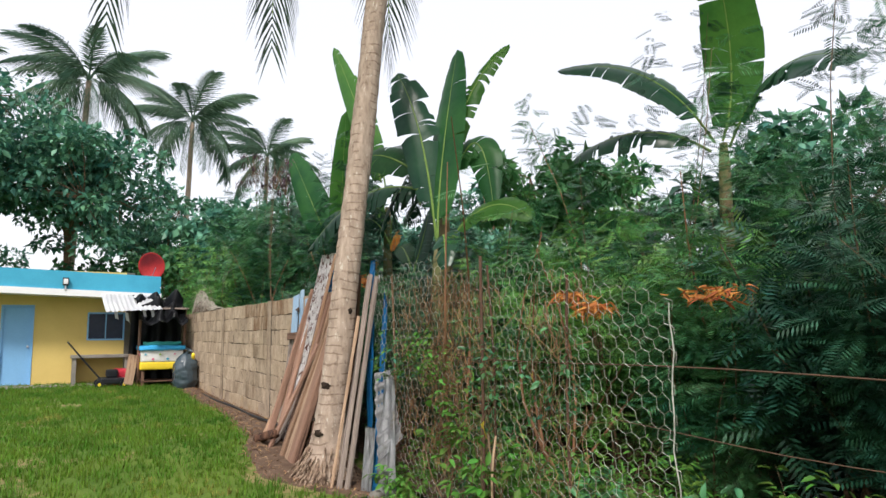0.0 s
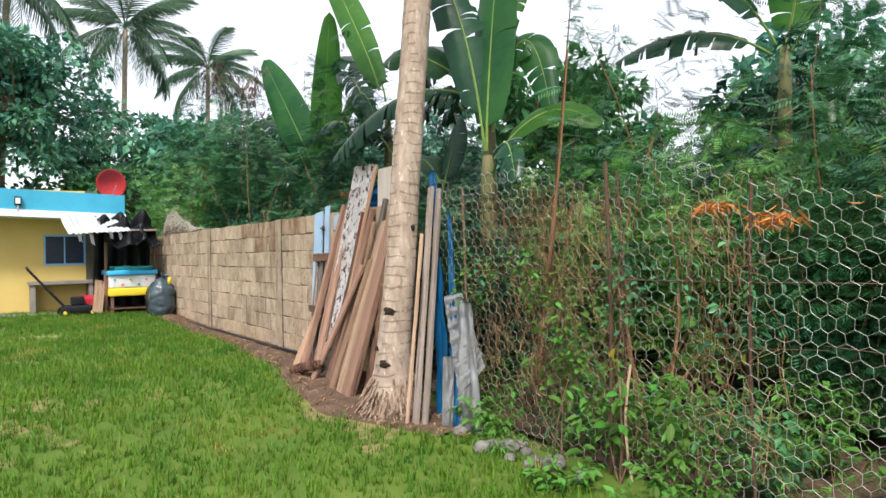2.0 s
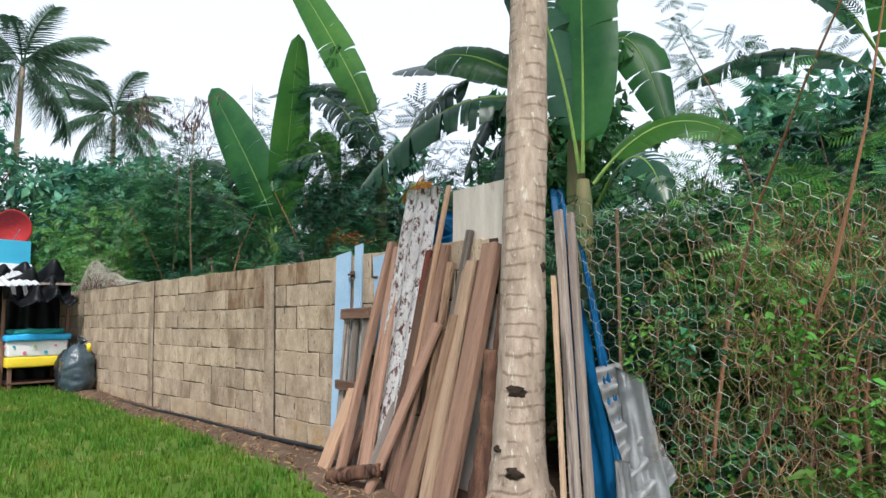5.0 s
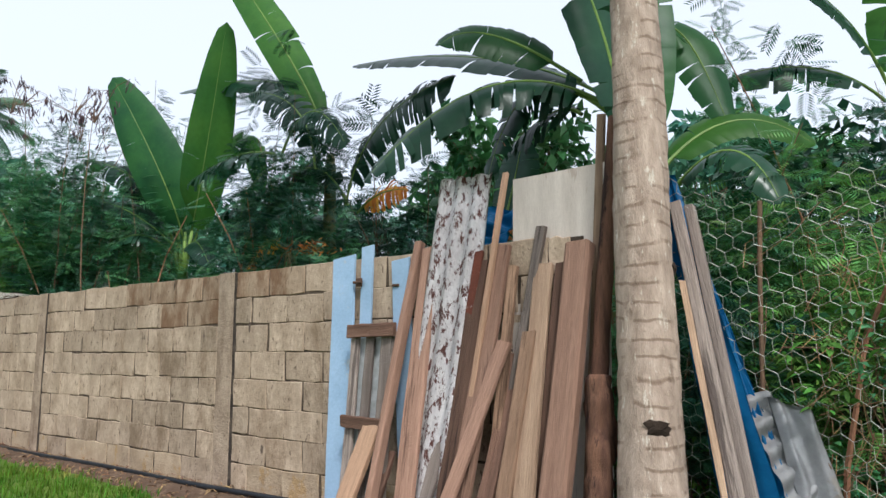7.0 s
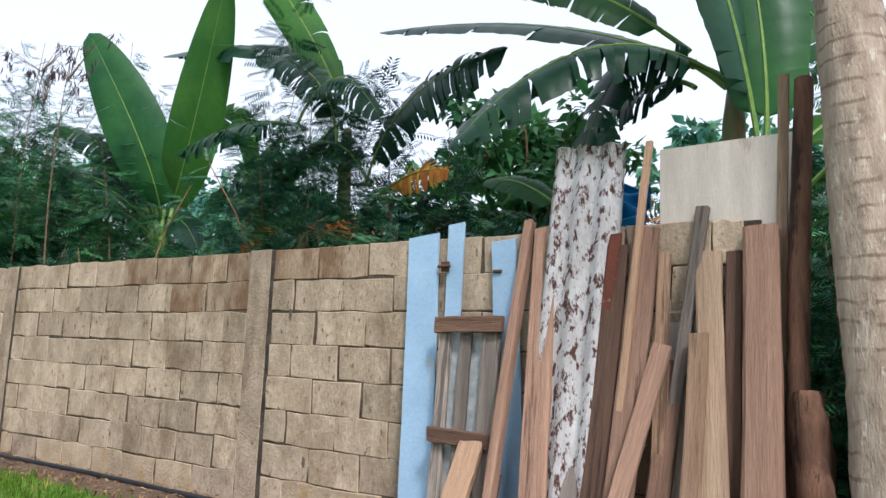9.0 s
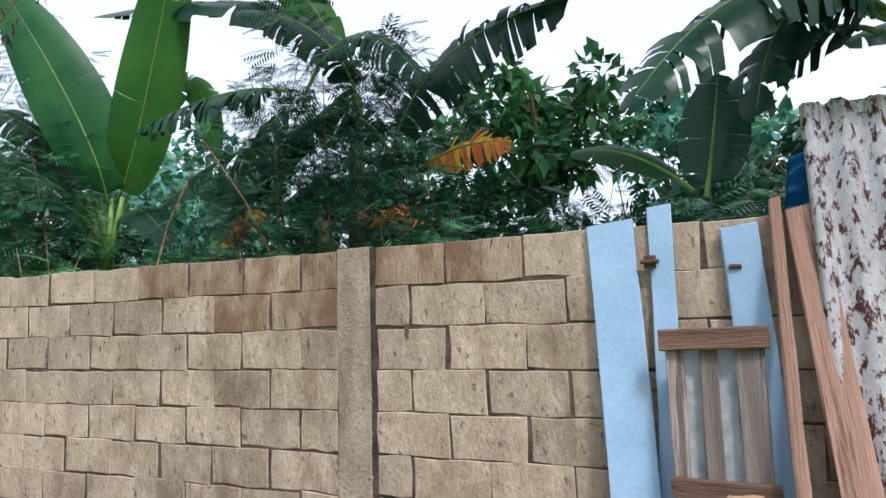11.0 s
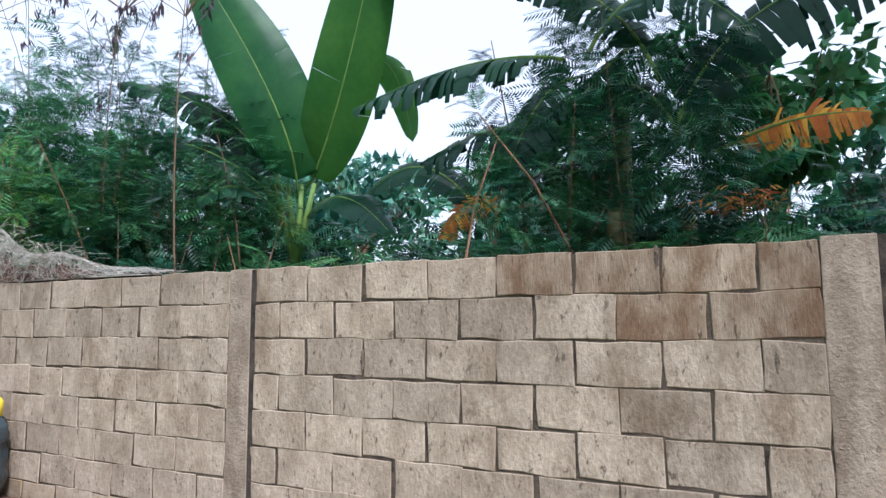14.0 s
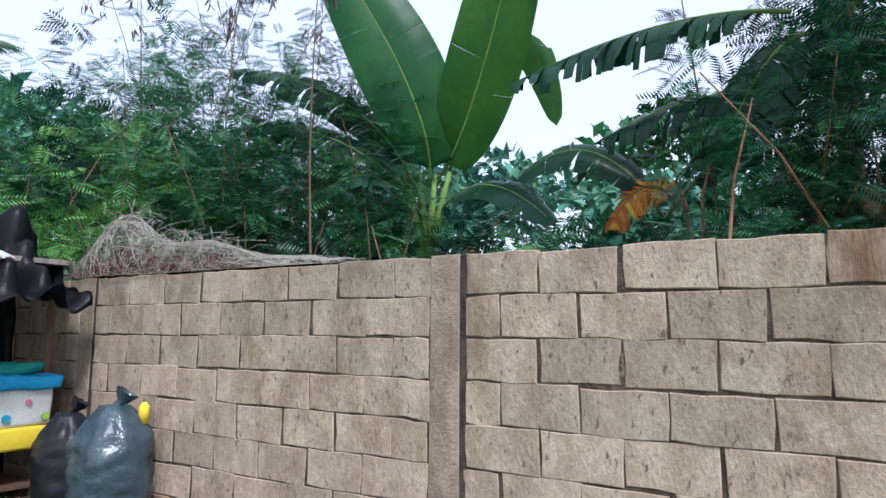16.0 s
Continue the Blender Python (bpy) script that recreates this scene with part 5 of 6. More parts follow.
for i, (x, y, z, cr) in enumerate(((7.5, 27, 4.6, 2.4), (11.5, 29, 5.2, 2.8), (14, 22, 4.6, 2.6), (15, 15, 4.4, 2.6), (15, 8, 4.2, 2.6), (14, 1, 4.2, 2.6), (13, -6, 4.4, 2.8), (8, -7, 4.4, 2.8), (5.2, 25, 4.6, 1.8))):
    tree("tree", (x, y, -0.03), z + cr, cr, z, 34, 80, 0.36, LEAF_FEATHER if i % 2 else LEAF_BROAD, "leafy green tree closing the thicket", 450 + i, 0.15)
for i, (x, y, z, cr) in enumerate(((-13, 36, 2.6, 2.6), (-9, 34, 2.4, 2.4), (-5.5, 35, 2.8, 2.5), (-2, 36, 2.6, 2.4), (1.2, 33, 2.8, 2.2), (4.2, 31, 3.4, 2.2))):
    tree("tree", (x, y, -0.03), z + cr, cr, z, 40, 60, 0.36, LEAF_FEATHER, "low bright green tree far behind the house", 700 + i, 0.1, squash=0.7)
for i, (x, y, h, r, lx, ly) in enumerate(((5.4, 4.4, 5.6, 0.9, 0.0, -0.05), (5.6, 6.6, 3.2, 0.9, 0, 0), (5.0, 14.6, 2.35, 0.8, 0, 0.05), (5.2, 16.8, 6.4, 0.9, 0, 0), (5.6, 19.5, 7.2, 1.1, 0, 0), (6.2, 9.0, 3.2, 0.9, 0, 0.03), (5.8, 2.0, 5.4, 1.0, 0, 0), (4.7, 11.6, 2.35, 0.7, 0.05, 0.05))):
    shrub("sapling", (x, y, -0.02), h, r, 9, 30, FINE_LEAF, 0.19, LEAF_SHADED, "airy thin-branched sapling with sparse feathery leaves", 340 + i, low=0.6, stem_mat=STEM, category="sapling", lean=(lx, ly), r0=0.011, stem_count=3)
for i, (x, y, z, ln) in enumerate(((0.2, 36, 13.6, 3.9), (6.0, 42, 14.0, 3.9), (11.6, 46, 13.4, 3.6), (-7.5, 38, 13.2, 4.2))):
    far = empty("coconut_palm", (x, y, -0.05))
    tagged(far, "distant coconut palm with drooping grey-green fronds", "palm tree")
    bm = tube(bmesh.new(), limb_points(np.random.default_rng(i), (x, y, -0.05), (x + 0.6, y, z), 0.4, 9), [0.22 - 0.012 * k for k in range(9)], 10)
    hang(part("trunk", bm, BARK, smooth=True), far)
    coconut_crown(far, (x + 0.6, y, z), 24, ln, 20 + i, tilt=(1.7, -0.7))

# ---- weeds, stones and litter at the fence foot ----
for i, (x, y, h, r, n) in enumerate(((2.98, 4.93, 0.45, 0.35, 16), (3.13, 4.27, 0.55, 0.4, 18), (3.24, 3.52, 0.6, 0.45, 18), (2.97, 2.91, 0.4, 0.4, 16), (3.27, 2.31, 0.6, 0.5, 18), (3.13, 1.46, 0.5, 0.5, 18), (3.46, 5.40, 0.6, 0.4, 16), (3.35, 0.70, 0.6, 0.5, 18),
                                     (3.74, 4.67, 0.7, 0.5, 18), (3.56, 1.73, 0.7, 0.5, 18), (2.77, 4.52, 0.22, 0.25, 12), (2.65, 3.68, 0.22, 0.3, 12), (2.61, 2.99, 0.2, 0.3, 12), (3.86, 2.89, 0.8, 0.5, 18), (3.73, -0.27, 0.7, 0.5, 18), (3.87, 6.09, 0.9, 0.5, 16))):
    shrub("weed", (x, y, -0.01), h, r, n, 16, SLIM if i % 3 == 1 else BROAD, 0.075, LEAF_WEED, "low leafy green weeds at the fence foot", 500 + i, low=0.1, r0=0.004, category="weed", stem_count=3)
for i, (x, y, h) in enumerate(((2.98, 3.55, 0.95), (3.05, 3.05, 0.8), (3.0, 4.05, 1.4))):
    shrub("broadleaf_weed", (x, y, -0.01), h, 0.25, 8, 9, BROAD, 0.11, LEAF_WEED, "young plant with broad light green leaves in the wire", 530 + i, low=0.35, r0=0.006, category="weed", stem_count=4)
for i, (y, z) in enumerate(((4.9, 1.6), (4.3, 1.55), (3.5, 1.5), (3.9, 1.2), (2.7, 1.35), (5.2, 1.5))):
    shrub("climber", (3.04, y, z - 0.9), 0.95, 0.3, 12, 12, BROAD, 0.06, LEAF_WEED if i % 2 else LEAF_FEATHER, "climbing plant with small leaves on the wire fence", 540 + i, low=0.25, r0=0.003, category="climbing plant", stem_count=3)
yellow_leaf = material("yellow_leaf", (0.62, 0.5, 0.05), (0.55, 0.4, 0.05), 6, 0.6, bump=0.2, fine=20, translucent=0.3)
for x, y, z, s in ((3.00, 3.58, 0.52, 0.17), (3.07, 2.66, 0.62, 0.08), (3.05, 4.88, 0.35, 0.09), (3.07, 3.04, 0.95, 0.07)):
    v, q = strewn(*BROAD, poses4(frames_along(np.array([[0.1, 0.35, -1.0]]), np.array([[-1.0, 0.2, 0.1]])), np.array([[0, 0, s / 2]]), [s]))
    leaf = new("fallen_leaf", quad_mesh("fallen_leaf", v, q, yellow_leaf))
    leaf.location = (x, y, z)
    tagged(leaf, "yellowed leaf caught in the wire fence", "leaf")
dead = material("dry_orange_fronds", (0.5, 0.2, 0.05), (0.4, 0.17, 0.05), 6, 0.8, bump=0, fine=20, translucent=0.3, island=0.35)
for i, (x, y, z, w) in enumerate(((3.65, 1.95, 1.52, 0.2), (3.26, 2.59, 1.44, 0.14), (3.49, 3.14, 1.55, 0.12), (3.39, 7.11, 1.95, 0.25), (4.30, 10.07, 2.2, 0.3))):
    rng = np.random.default_rng(600 + i)
    n = 90
    p = rng.normal(0, 1, (n, 3)) * (w * 0.35, w * 0.5, w * 0.12)
    a = rng.normal(0, 1, (n, 3)) * (1, 1, 0.3) + (0, 0, -0.4)
    v, q = strewn(*SLIM, poses4(frames_along(a, rng.normal(0, 1, (n, 3))), p, rng.uniform(0.05, 0.13, n)))
    clump = new("dead_sprig", quad_mesh("dead_sprig", v, q, dead))
    clump.location = (x, y, z)
    tagged(clump, "withered orange-brown sprig hanging in the thicket", "dead branch", kind="stuff")
rng = np.random.default_rng(61)
for i in range(13):
    bm = bmesh.new()
    bmesh.ops.create_icosphere(bm, subdivisions=3, radius=1)
    r = rng.uniform(0.04, 0.085)
    for v in bm.verts:
        v.co = v.co * r * (1 + 0.3 * noise.noise(v.co * 1.3 + Vector((i * 5, 0, 0)))) * 1.0
        v.co.z *= 0.7
    x, y = 2.76 + rng.normal(0, 0.1), 4.3 + rng.normal(0, 0.24)
    ob = part("stone", bm, STONE, smooth=True)
    ob.location = (x, y, r * 0.42 + ground_height(x, y))
    tagged(ob, "grey rounded field stone at the fence foot", "stone", "stones by the fence")
n = 2200
rng = np.random.default_rng(62)
y = rng.uniform(4.8, 17, n)
x = np.array([soil_edge(t) for t in y]) + rng.uniform(-0.05, 0.8, n)
p = np.stack([x, y, np.array([0.035 + ground_height(a, c) for a, c in zip(x, y)]) + rng.uniform(0, 0.02, n)], 1)[x < 2.9]
v, q = strewn(*SLIM, poses4(frames_along(rng.normal(0, 1, (len(p), 3)) * (1, 1, 0.12), rng.normal(0, 0.3, (len(p), 3)) + (0, 0, 1)), p, rng.uniform(0.03, 0.1, len(p))))
tagged(new("litter", quad_mesh("litter", v, q, DRY_VINE)), "dry leaves and wood chips on the soil", "litter", kind="stuff")
bm = tube(bmesh.new(), [(2.74 + 0.02 * math.sin(i), 7.6 + 0.45 * i, 0.055) for i in range(21)], 0.022, 8)
tagged(part("pipe", bm, BLACK_PLASTIC, smooth=True), "long dark pipe lying along the wall foot", "pipe")

rng = np.random.default_rng(66)
for i in range(22):
    x, y = rng.uniform(3.25, 4.3), rng.uniform(0.6, 5.6)
    shrub("weed", (round(x, 2), round(y, 2), -0.01), rng.uniform(0.5, 1.1), 0.5, 16, 15, SLIM if i % 3 == 1 else BROAD, 0.085, LEAF_WEED if i % 2 else LEAF_FEATHER, "leafy green weeds growing behind the wire", 570 + i, low=0.1, r0=0.004, category="weed", stem_count=3)

# ---- grass ----
rng = np.random.default_rng(63)
tv, tq = [], []
for k in range(5):
    a, ln, h = 2.4 * k, 0.022 + 0.006 * (k % 3), 0.055 + 0.018 * ((k * 5) % 4) / 3
    o, d = np.array((math.cos(a * 1.7), math.sin(a * 1.7), 0)) * 0.012, np.array((math.cos(a), math.sin(a), 0))
    s = np.array((-d[1], d[0], 0)) * 0.004
    k0 = len(tv)
    tv += [o - s, o + s, o + d * ln + (0, 0, h) + s * 0.3, o + d * ln + (0, 0, h) - s * 0.3]
    tq.append((k0, k0 + 1, k0 + 2, k0 + 3))
n = 46000
y = -0.4 + 18.4 * rng.uniform(0, 1, n) ** 1.25
x = rng.uniform(-5, 2.75, n)
near = np.array([soil_edge(t) for t in y])
ok = (x < np.where(y > 5.0, near + rng.normal(0, 0.05, n) - 0.02, 2.75)) & (np.hypot(x - 2.5, y - 5.72) > 0.38)
ok &= np.array([noise.noise(Vector((a * 1.1, c * 1.1, 5))) > -0.85 + 0.45 * r for a, c, r in zip(x, y, rng.uniform(0, 1, n))])
x, y = x[ok], y[ok]
p = np.stack([x, y, np.array([ground_height(a, c) - 0.004 for a, c in zip(x, y)])], 1)
a = rng.uniform(0, 2 * math.pi, len(p))
turn = np.zeros((len(p), 3, 3))
turn[:, 0, 0], turn[:, 0, 1], turn[:, 1, 0], turn[:, 1, 1], turn[:, 2, 2] = np.cos(a), -np.sin(a), np.sin(a), np.cos(a), rng.uniform(0.5, 1.2, len(p))
v, q = strewn(np.array(tv), np.array(tq), poses4(turn, p, rng.uniform(0.8, 1.35, len(p))))
tagged(new("grass", quad_mesh("grass", v, q, GRASS)), "short bright green lawn grass", "grass", kind="stuff")

# ---- net heap on the wall ----
heap = empty("net_heap", (3.03, 15.4, 1.77))
tagged(heap, "old grey fishing net draped over dry brush on the wall", "net")


def heap_height(y):
    s = (y + 1.35) / 2.7
    return 0.05 + 0.42 * math.exp(-(((y - 0.75) / 0.45) ** 2)) + 0.16 * math.exp(-(((y + 0.2) / 0.5) ** 2)) if 0 <= s <= 1 else 0.02


bm, rows = bmesh.new(), []
for i in range(46):
    y = -1.35 + 2.7 * i / 45
    row = []
    for k in range(10):
        a = math.pi * k / 9
        h = 0.6 * heap_height(y) * (1 + 0.9 * noise.noise(Vector((y * 4, a, 3))))
        row.append(bm.verts.new((0.02 - 0.13 * math.cos(a) * (0.7 + h), y, max(h * math.sin(a) + 0.06 * noise.noise(Vector((y * 9, a * 3, 1))), 0.004))))
    rows.append(row)
for r0, r1 in zip(rows, rows[1:]):
    for k in range(9):
        bm.faces.new((r0[k], r0[k + 1], r1[k + 1], r1[k]))
part("brush", bm, material("dark_brush", (0.08, 0.04, 0.032), (0.15, 0.09, 0.065), 14, 1.0, bump=1.0, fine=45, spots=(0.04, 0.03, 0.02), spot_scale=9, spot_at=0.5), heap, "dry brown brush under the net")
rng = np.random.default_rng(64)
bm = bmesh.new()
for k in range(1100):
    y, a = rng.uniform(-1.4, 1.35), rng.uniform(0.1, 2.2)
    dy, da = rng.normal(0, 0.25), rng.normal(0, 0.8)
    pts = []
    for t in (0, 0.5, 1):
        yy, aa = y + dy * t, min(max(a + da * t, 0.02), 3.0)
        h = heap_height(yy) * 1.06 + 0.02
        pts.append((0.02 - 0.145 * math.cos(aa) * (0.7 + h), yy, max(h * math.sin(aa), 0.005)))
    tube(bm, pts, 0.0014, 3, False)
for k in range(260):
    y = rng.normal(0.45, 0.5)
    p = Vector((rng.normal(0, 0.08), y, heap_height(y) * rng.uniform(0.5, 1.1) + 0.02))
    d = Vector((rng.normal(0, 0.06), rng.normal(0, 0.22), rng.normal(0.03, 0.07)))
    tube(bm, (p, p + d * 0.5 + Vector((0, 0, 0.03)), Vector((p + d).to_tuple()[:2] + (max((p + d).z, 0.01),))), 0.0016, 3, False)
tagged(part("netting", bm, NET, heap), kind="stuff")

# ---- house ----
HY = 18.4
before_house = set(bpy.data.objects)
house = empty("house", (-1.5, HY, 0))
tagged(house, "low yellow house with bright blue roof edge", "house")


def house_part(name, lo, hi, mat, label="", bevel=0.0, parent=None):
    ob = hang(part(name, box(lo, hi, bevel), mat), house)
    if label:
        ob["label"] = label
    return ob


house_part("wall", (-1.95, HY, 0), (-1.36, HY + 0.15, 2.75), WALL_YELLOW, "yellow painted wall")
house_part("wall", (-0.68, HY, 0), (0.59, HY + 0.15, 2.75), WALL_YELLOW, "yellow painted wall")
house_part("wall", (-1.36, HY, 1.9), (-0.68, HY + 0.15, 2.75), WALL_YELLOW, "yellow painted wall")
house_part("wall", (0.59, HY, 0), (1.51, HY + 0.15, 1.08), WALL_YELLOW, "yellow painted wall")
house_part("wall", (0.59, HY, 1.76), (1.51, HY + 0.15, 2.75), WALL_YELLOW, "yellow painted wall")
# wall end, side and back walls get their shade from the dark colour
house_part("wall", (1.51, HY, 0), (1.72, HY + 0.15, 2.75), SHADE_WALL, "wall end in a dark colour standing for shade")
house_part("wall", (1.57, HY + 0.15, 0), (1.72, HY + 5, 2.75), SHADE_WALL, "side wall with shade put into its colour")
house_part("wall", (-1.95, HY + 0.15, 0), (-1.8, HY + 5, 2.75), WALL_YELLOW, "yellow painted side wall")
house_part("wall", (-8.5, HY + 4.9, 0), (3.0, HY + 5.05, 2.75), SHADE_WALL, "shaded back wall")
house_part("floor_slab", (-8.5, HY - 0.75, -0.05), (1.2, HY + 4.9, 0.07), CONCRETE, "grey concrete floor slab", 0.01)
door = house_part("door", (-1.34, HY + 0.03, 0.075), (-0.7, HY + 0.075, 1.87), DOOR_BLUE, "plain blue door", 0.004)
for lo, hi in (((-1.39, HY - 0.02, 0.07), (-1.34, HY + 0.1, 1.92)), ((-0.7, HY - 0.02, 0.07), (-0.65, HY + 0.1, 1.92)), ((-1.34, HY - 0.02, 1.872), (-0.7, HY + 0.1, 1.92))):
    house_part("door_frame", lo, hi, DOOR_BLUE, "blue door frame", 0.004)
bm = bmesh.new()
bmesh.ops.create_icosphere(bm, subdivisions=2, radius=0.032)
knob = part("door_knob", bm, CHROME, smooth=True)
knob.parent = door
knob.location = (-0.76, HY - 0.01, 0.95)
window = house_part("window", (0.63, HY + 0.06, 1.12), (1.47, HY + 0.075, 1.72), DARK_GLASS, "dark glass window")
for lo, hi in (((0.59, HY - 0.015, 1.08), (1.51, HY + 0.1, 1.12)), ((0.59, HY - 0.015, 1.72), (1.51, HY + 0.1, 1.76)), ((0.59, HY - 0.015, 1.12), (0.63, HY + 0.1, 1.72)), ((1.47, HY - 0.015, 1.12), (1.51, HY + 0.1, 1.72)), ((1.03, HY + 0.02, 1.12), (1.06, HY + 0.1, 1.72))):
    house_part("window_frame", lo, hi, DOOR_BLUE, "blue window frame", 0.003)
bm = box((-8.8, HY - 0.72, 2.27), (2.3, HY + 5.4, 2.69))
for v in bm.verts:
    v.co.z += -0.03 * v.co.x
hang(part("roof", bm, FASCIA_BLUE, label="flat bright blue roof edge"), house)
bm = box((-8.82, HY - 0.76, 2.12), (2.32, HY + 5.4, 2.268))
for v in bm.verts:
    v.co.z += -0.03 * v.co.x
hang(part("fascia", bm, FASCIA_WHITE, label="white band under the blue roof edge"), house)
for x in (-1.62, 0.02, -4.2):
    lamp = empty("flood_light", (x, HY - 0.72, 2.37 - 0.03 * x))
    tagged(lamp, "small outdoor flood light on the roof edge", "lamp", "flood lights on the roof edge")
    part("housing", box((-0.07, -0.1, -0.02), (0.07, -0.02, 0.16), 0.012), BLACK_PLASTIC, lamp)
    part("lens", box((-0.05, -0.112, 0.01), (0.05, -0.102, 0.13), 0.004), FASCIA_WHITE, lamp)
    part("bracket", box((-0.015, -0.06, -0.13), (0.015, 0.0, -0.02)), CHROME, lamp)
dish = empty("satellite_dish", (2.2, HY + 0.4, 2.615))
tagged(dish, "red round satellite dish above the roof edge", "satellite dish")
bm, rows = bmesh.new(), []
for i in range(9):
    r = 0.36 * i / 8
    rows.append([bm.verts.new((r * math.cos(2 * math.pi * k / 28), -0.9 * r * r, r * math.sin(2 * math.pi * k / 28))) for k in range(28)])
for r0, r1 in zip(rows, rows[1:]):
    for k in range(28):
        bm.faces.new((r0[k], r1[k], r1[(k + 1) % 28], r0[(k + 1) % 28]))
bmesh.ops.remove_doubles(bm, verts=bm.verts, dist=0.001)
bmesh.ops.solidify(bm, geom=bm.faces[:], thickness=0.008)
bmesh.ops.transform(bm, matrix=pose(0, -0.05, 0.38, 18, 0, -20), verts=bm.verts)
part("reflector", bm, RED_DISH, dish, smooth=True)
part("mast", tube(bmesh.new(), ((0, 0.03, -0.02), (0, 0.03, 0.42)), 0.022, 10), CHROME, dish)
part("feed_arm", tube(bmesh.new(), ((0, -0.06, 0.1), (0.05, -0.36, 0.3)), 0.01, 8), CHROME, dish)
bench = empty("washing_counter", (0.85, HY - 0.3, 0.07))
tagged(bench, "low concrete counter against the yellow wall", "counter")
part("top", box((-0.62, -0.22, 0.6), (0.78, 0.28, 0.67), 0.008), CONCRETE, bench)
for x in (-0.58, 0.66):
    part("support", box((x, -0.18, 0), (x + 0.1, 0.26, 0.6), 0.006), CONCRETE, bench)
mower = empty("lawn_mower", (1.15, HY - 1.1, 0))
tagged(mower, "push lawn mower with a raised black and yellow handle", "lawn mower")
part("deck", box((-0.3, -0.25, 0.1), (0.32, 0.25, 0.24), 0.04), BLACK_PLASTIC, mower)
part("engine", box((-0.12, -0.14, 0.24), (0.16, 0.14, 0.42), 0.04), BLACK_PLASTIC, mower)
for x in (-0.27, 0.3):
    for y in (-0.28, 0.28):
        w = part("wheel", tube(bmesh.new(), ((x, y - 0.03, 0.1), (x, y + 0.03, 0.1)), 0.1, 18), BLACK_PLASTIC, mower)
        part("hub", tube(bmesh.new(), ((x, y - 0.034, 0.1), (x, y + 0.034, 0.1)), 0.04, 12), YELLOW_PLASTIC, w)
for y in (-0.2, 0.2):
    part("handle_tube", tube(bmesh.new(), ((-0.25, y, 0.22), (-0.62, y, 0.62), (-0.98, y, 1.02)), 0.02, 8), BLACK_PLASTIC, mower)
part("grip", tube(bmesh.new(), ((-0.98, -0.2, 1.02), (-1.0, 0, 1.05), (-0.98, 0.2, 1.02)), 0.024, 8), BLACK_PLASTIC, mower)
crate = empty("covered_crib", (2.26, 16.85, 0.06))
crate.scale = (1, 1, 0.9)
tagged(crate, "wooden stand with patterned cloth box under a blue cover", "stand")
for x in (-0.4, 0.4):
    for y in (-0.36, 0.36):
        part("leg", box((x - 0.03, y - 0.03, 0), (x + 0.03, y + 0.03, 0.46), 0.004), BROWN, crate)
part("shelf", box((-0.44, -0.4, 0.14), (0.44, 0.4, 0.17), 0.004), BROWN, crate)


def soft_box(lo, hi, wob, seed, bevel=0.05):
    bm = box(lo, hi, bevel)
    bmesh.ops.subdivide_edges(bm, edges=[e for e in bm.edges if e.calc_length() > 0.15], cuts=5, use_grid_fill=True)
    for v in bm.verts:
        v.co += Vector((noise.noise(v.co * 4 + Vector((seed, 0, 0))), noise.noise(v.co * 4 + Vector((0, seed, 0))), noise.noise(v.co * 5 + Vector((0, 0, seed))))) * wob
    return bm


part("yellow_base", soft_box((-0.47, -0.43, 0.45), (0.47, 0.43, 0.64), 0.012, 1, 0.03), YELLOW_PLASTIC, crate, "yellow lower band", True)
side = part("patterned_side", soft_box((-0.455, -0.415, 0.64), (0.455, 0.415, 0.95), 0.012, 2, 0.03), CLOTH_WHITE, crate, "white printed cloth side", True)
dots = [material("print_" + k, c, c, 3, 0.8, bump=0, fine=20) for k, c in (("teal", (0.05, 0.35, 0.5)), ("pink", (0.7, 0.2, 0.3)), ("green", (0.3, 0.5, 0.08)))]
for i, x in enumerate((-0.36, -0.2, -0.05, 0.12, 0.27, 0.4)):
    part("printed_dot", tube(bmesh.new(), ((x, -0.44, 0.78 + 0.06 * (-1) ** i), (x, -0.425, 0.78 + 0.06 * (-1) ** i)), 0.022 + 0.008 * (i % 2), 14), dots[i % 3], side)
for i, y in enumerate((-0.3, -0.1, 0.12)):
    part("printed_dot", tube(bmesh.new(), ((-0.48, y, 0.78 + 0.06 * (-1) ** i), (-0.465, y, 0.78 + 0.06 * (-1) ** i)), 0.026, 14), dots[(i + 1) % 3], side)
part("cover", soft_box((-0.5, -0.46, 0.94), (0.5, 0.46, 1.06), 0.03, 3, 0.03), CLOTH_BLUE, crate, "rumpled bright blue cover", True)
part("top_cloth", soft_box((-0.36, -0.3, 1.05), (0.42, 0.35, 1.15), 0.05, 4), CLOTH_GREEN, crate, "folded green cloth", True)


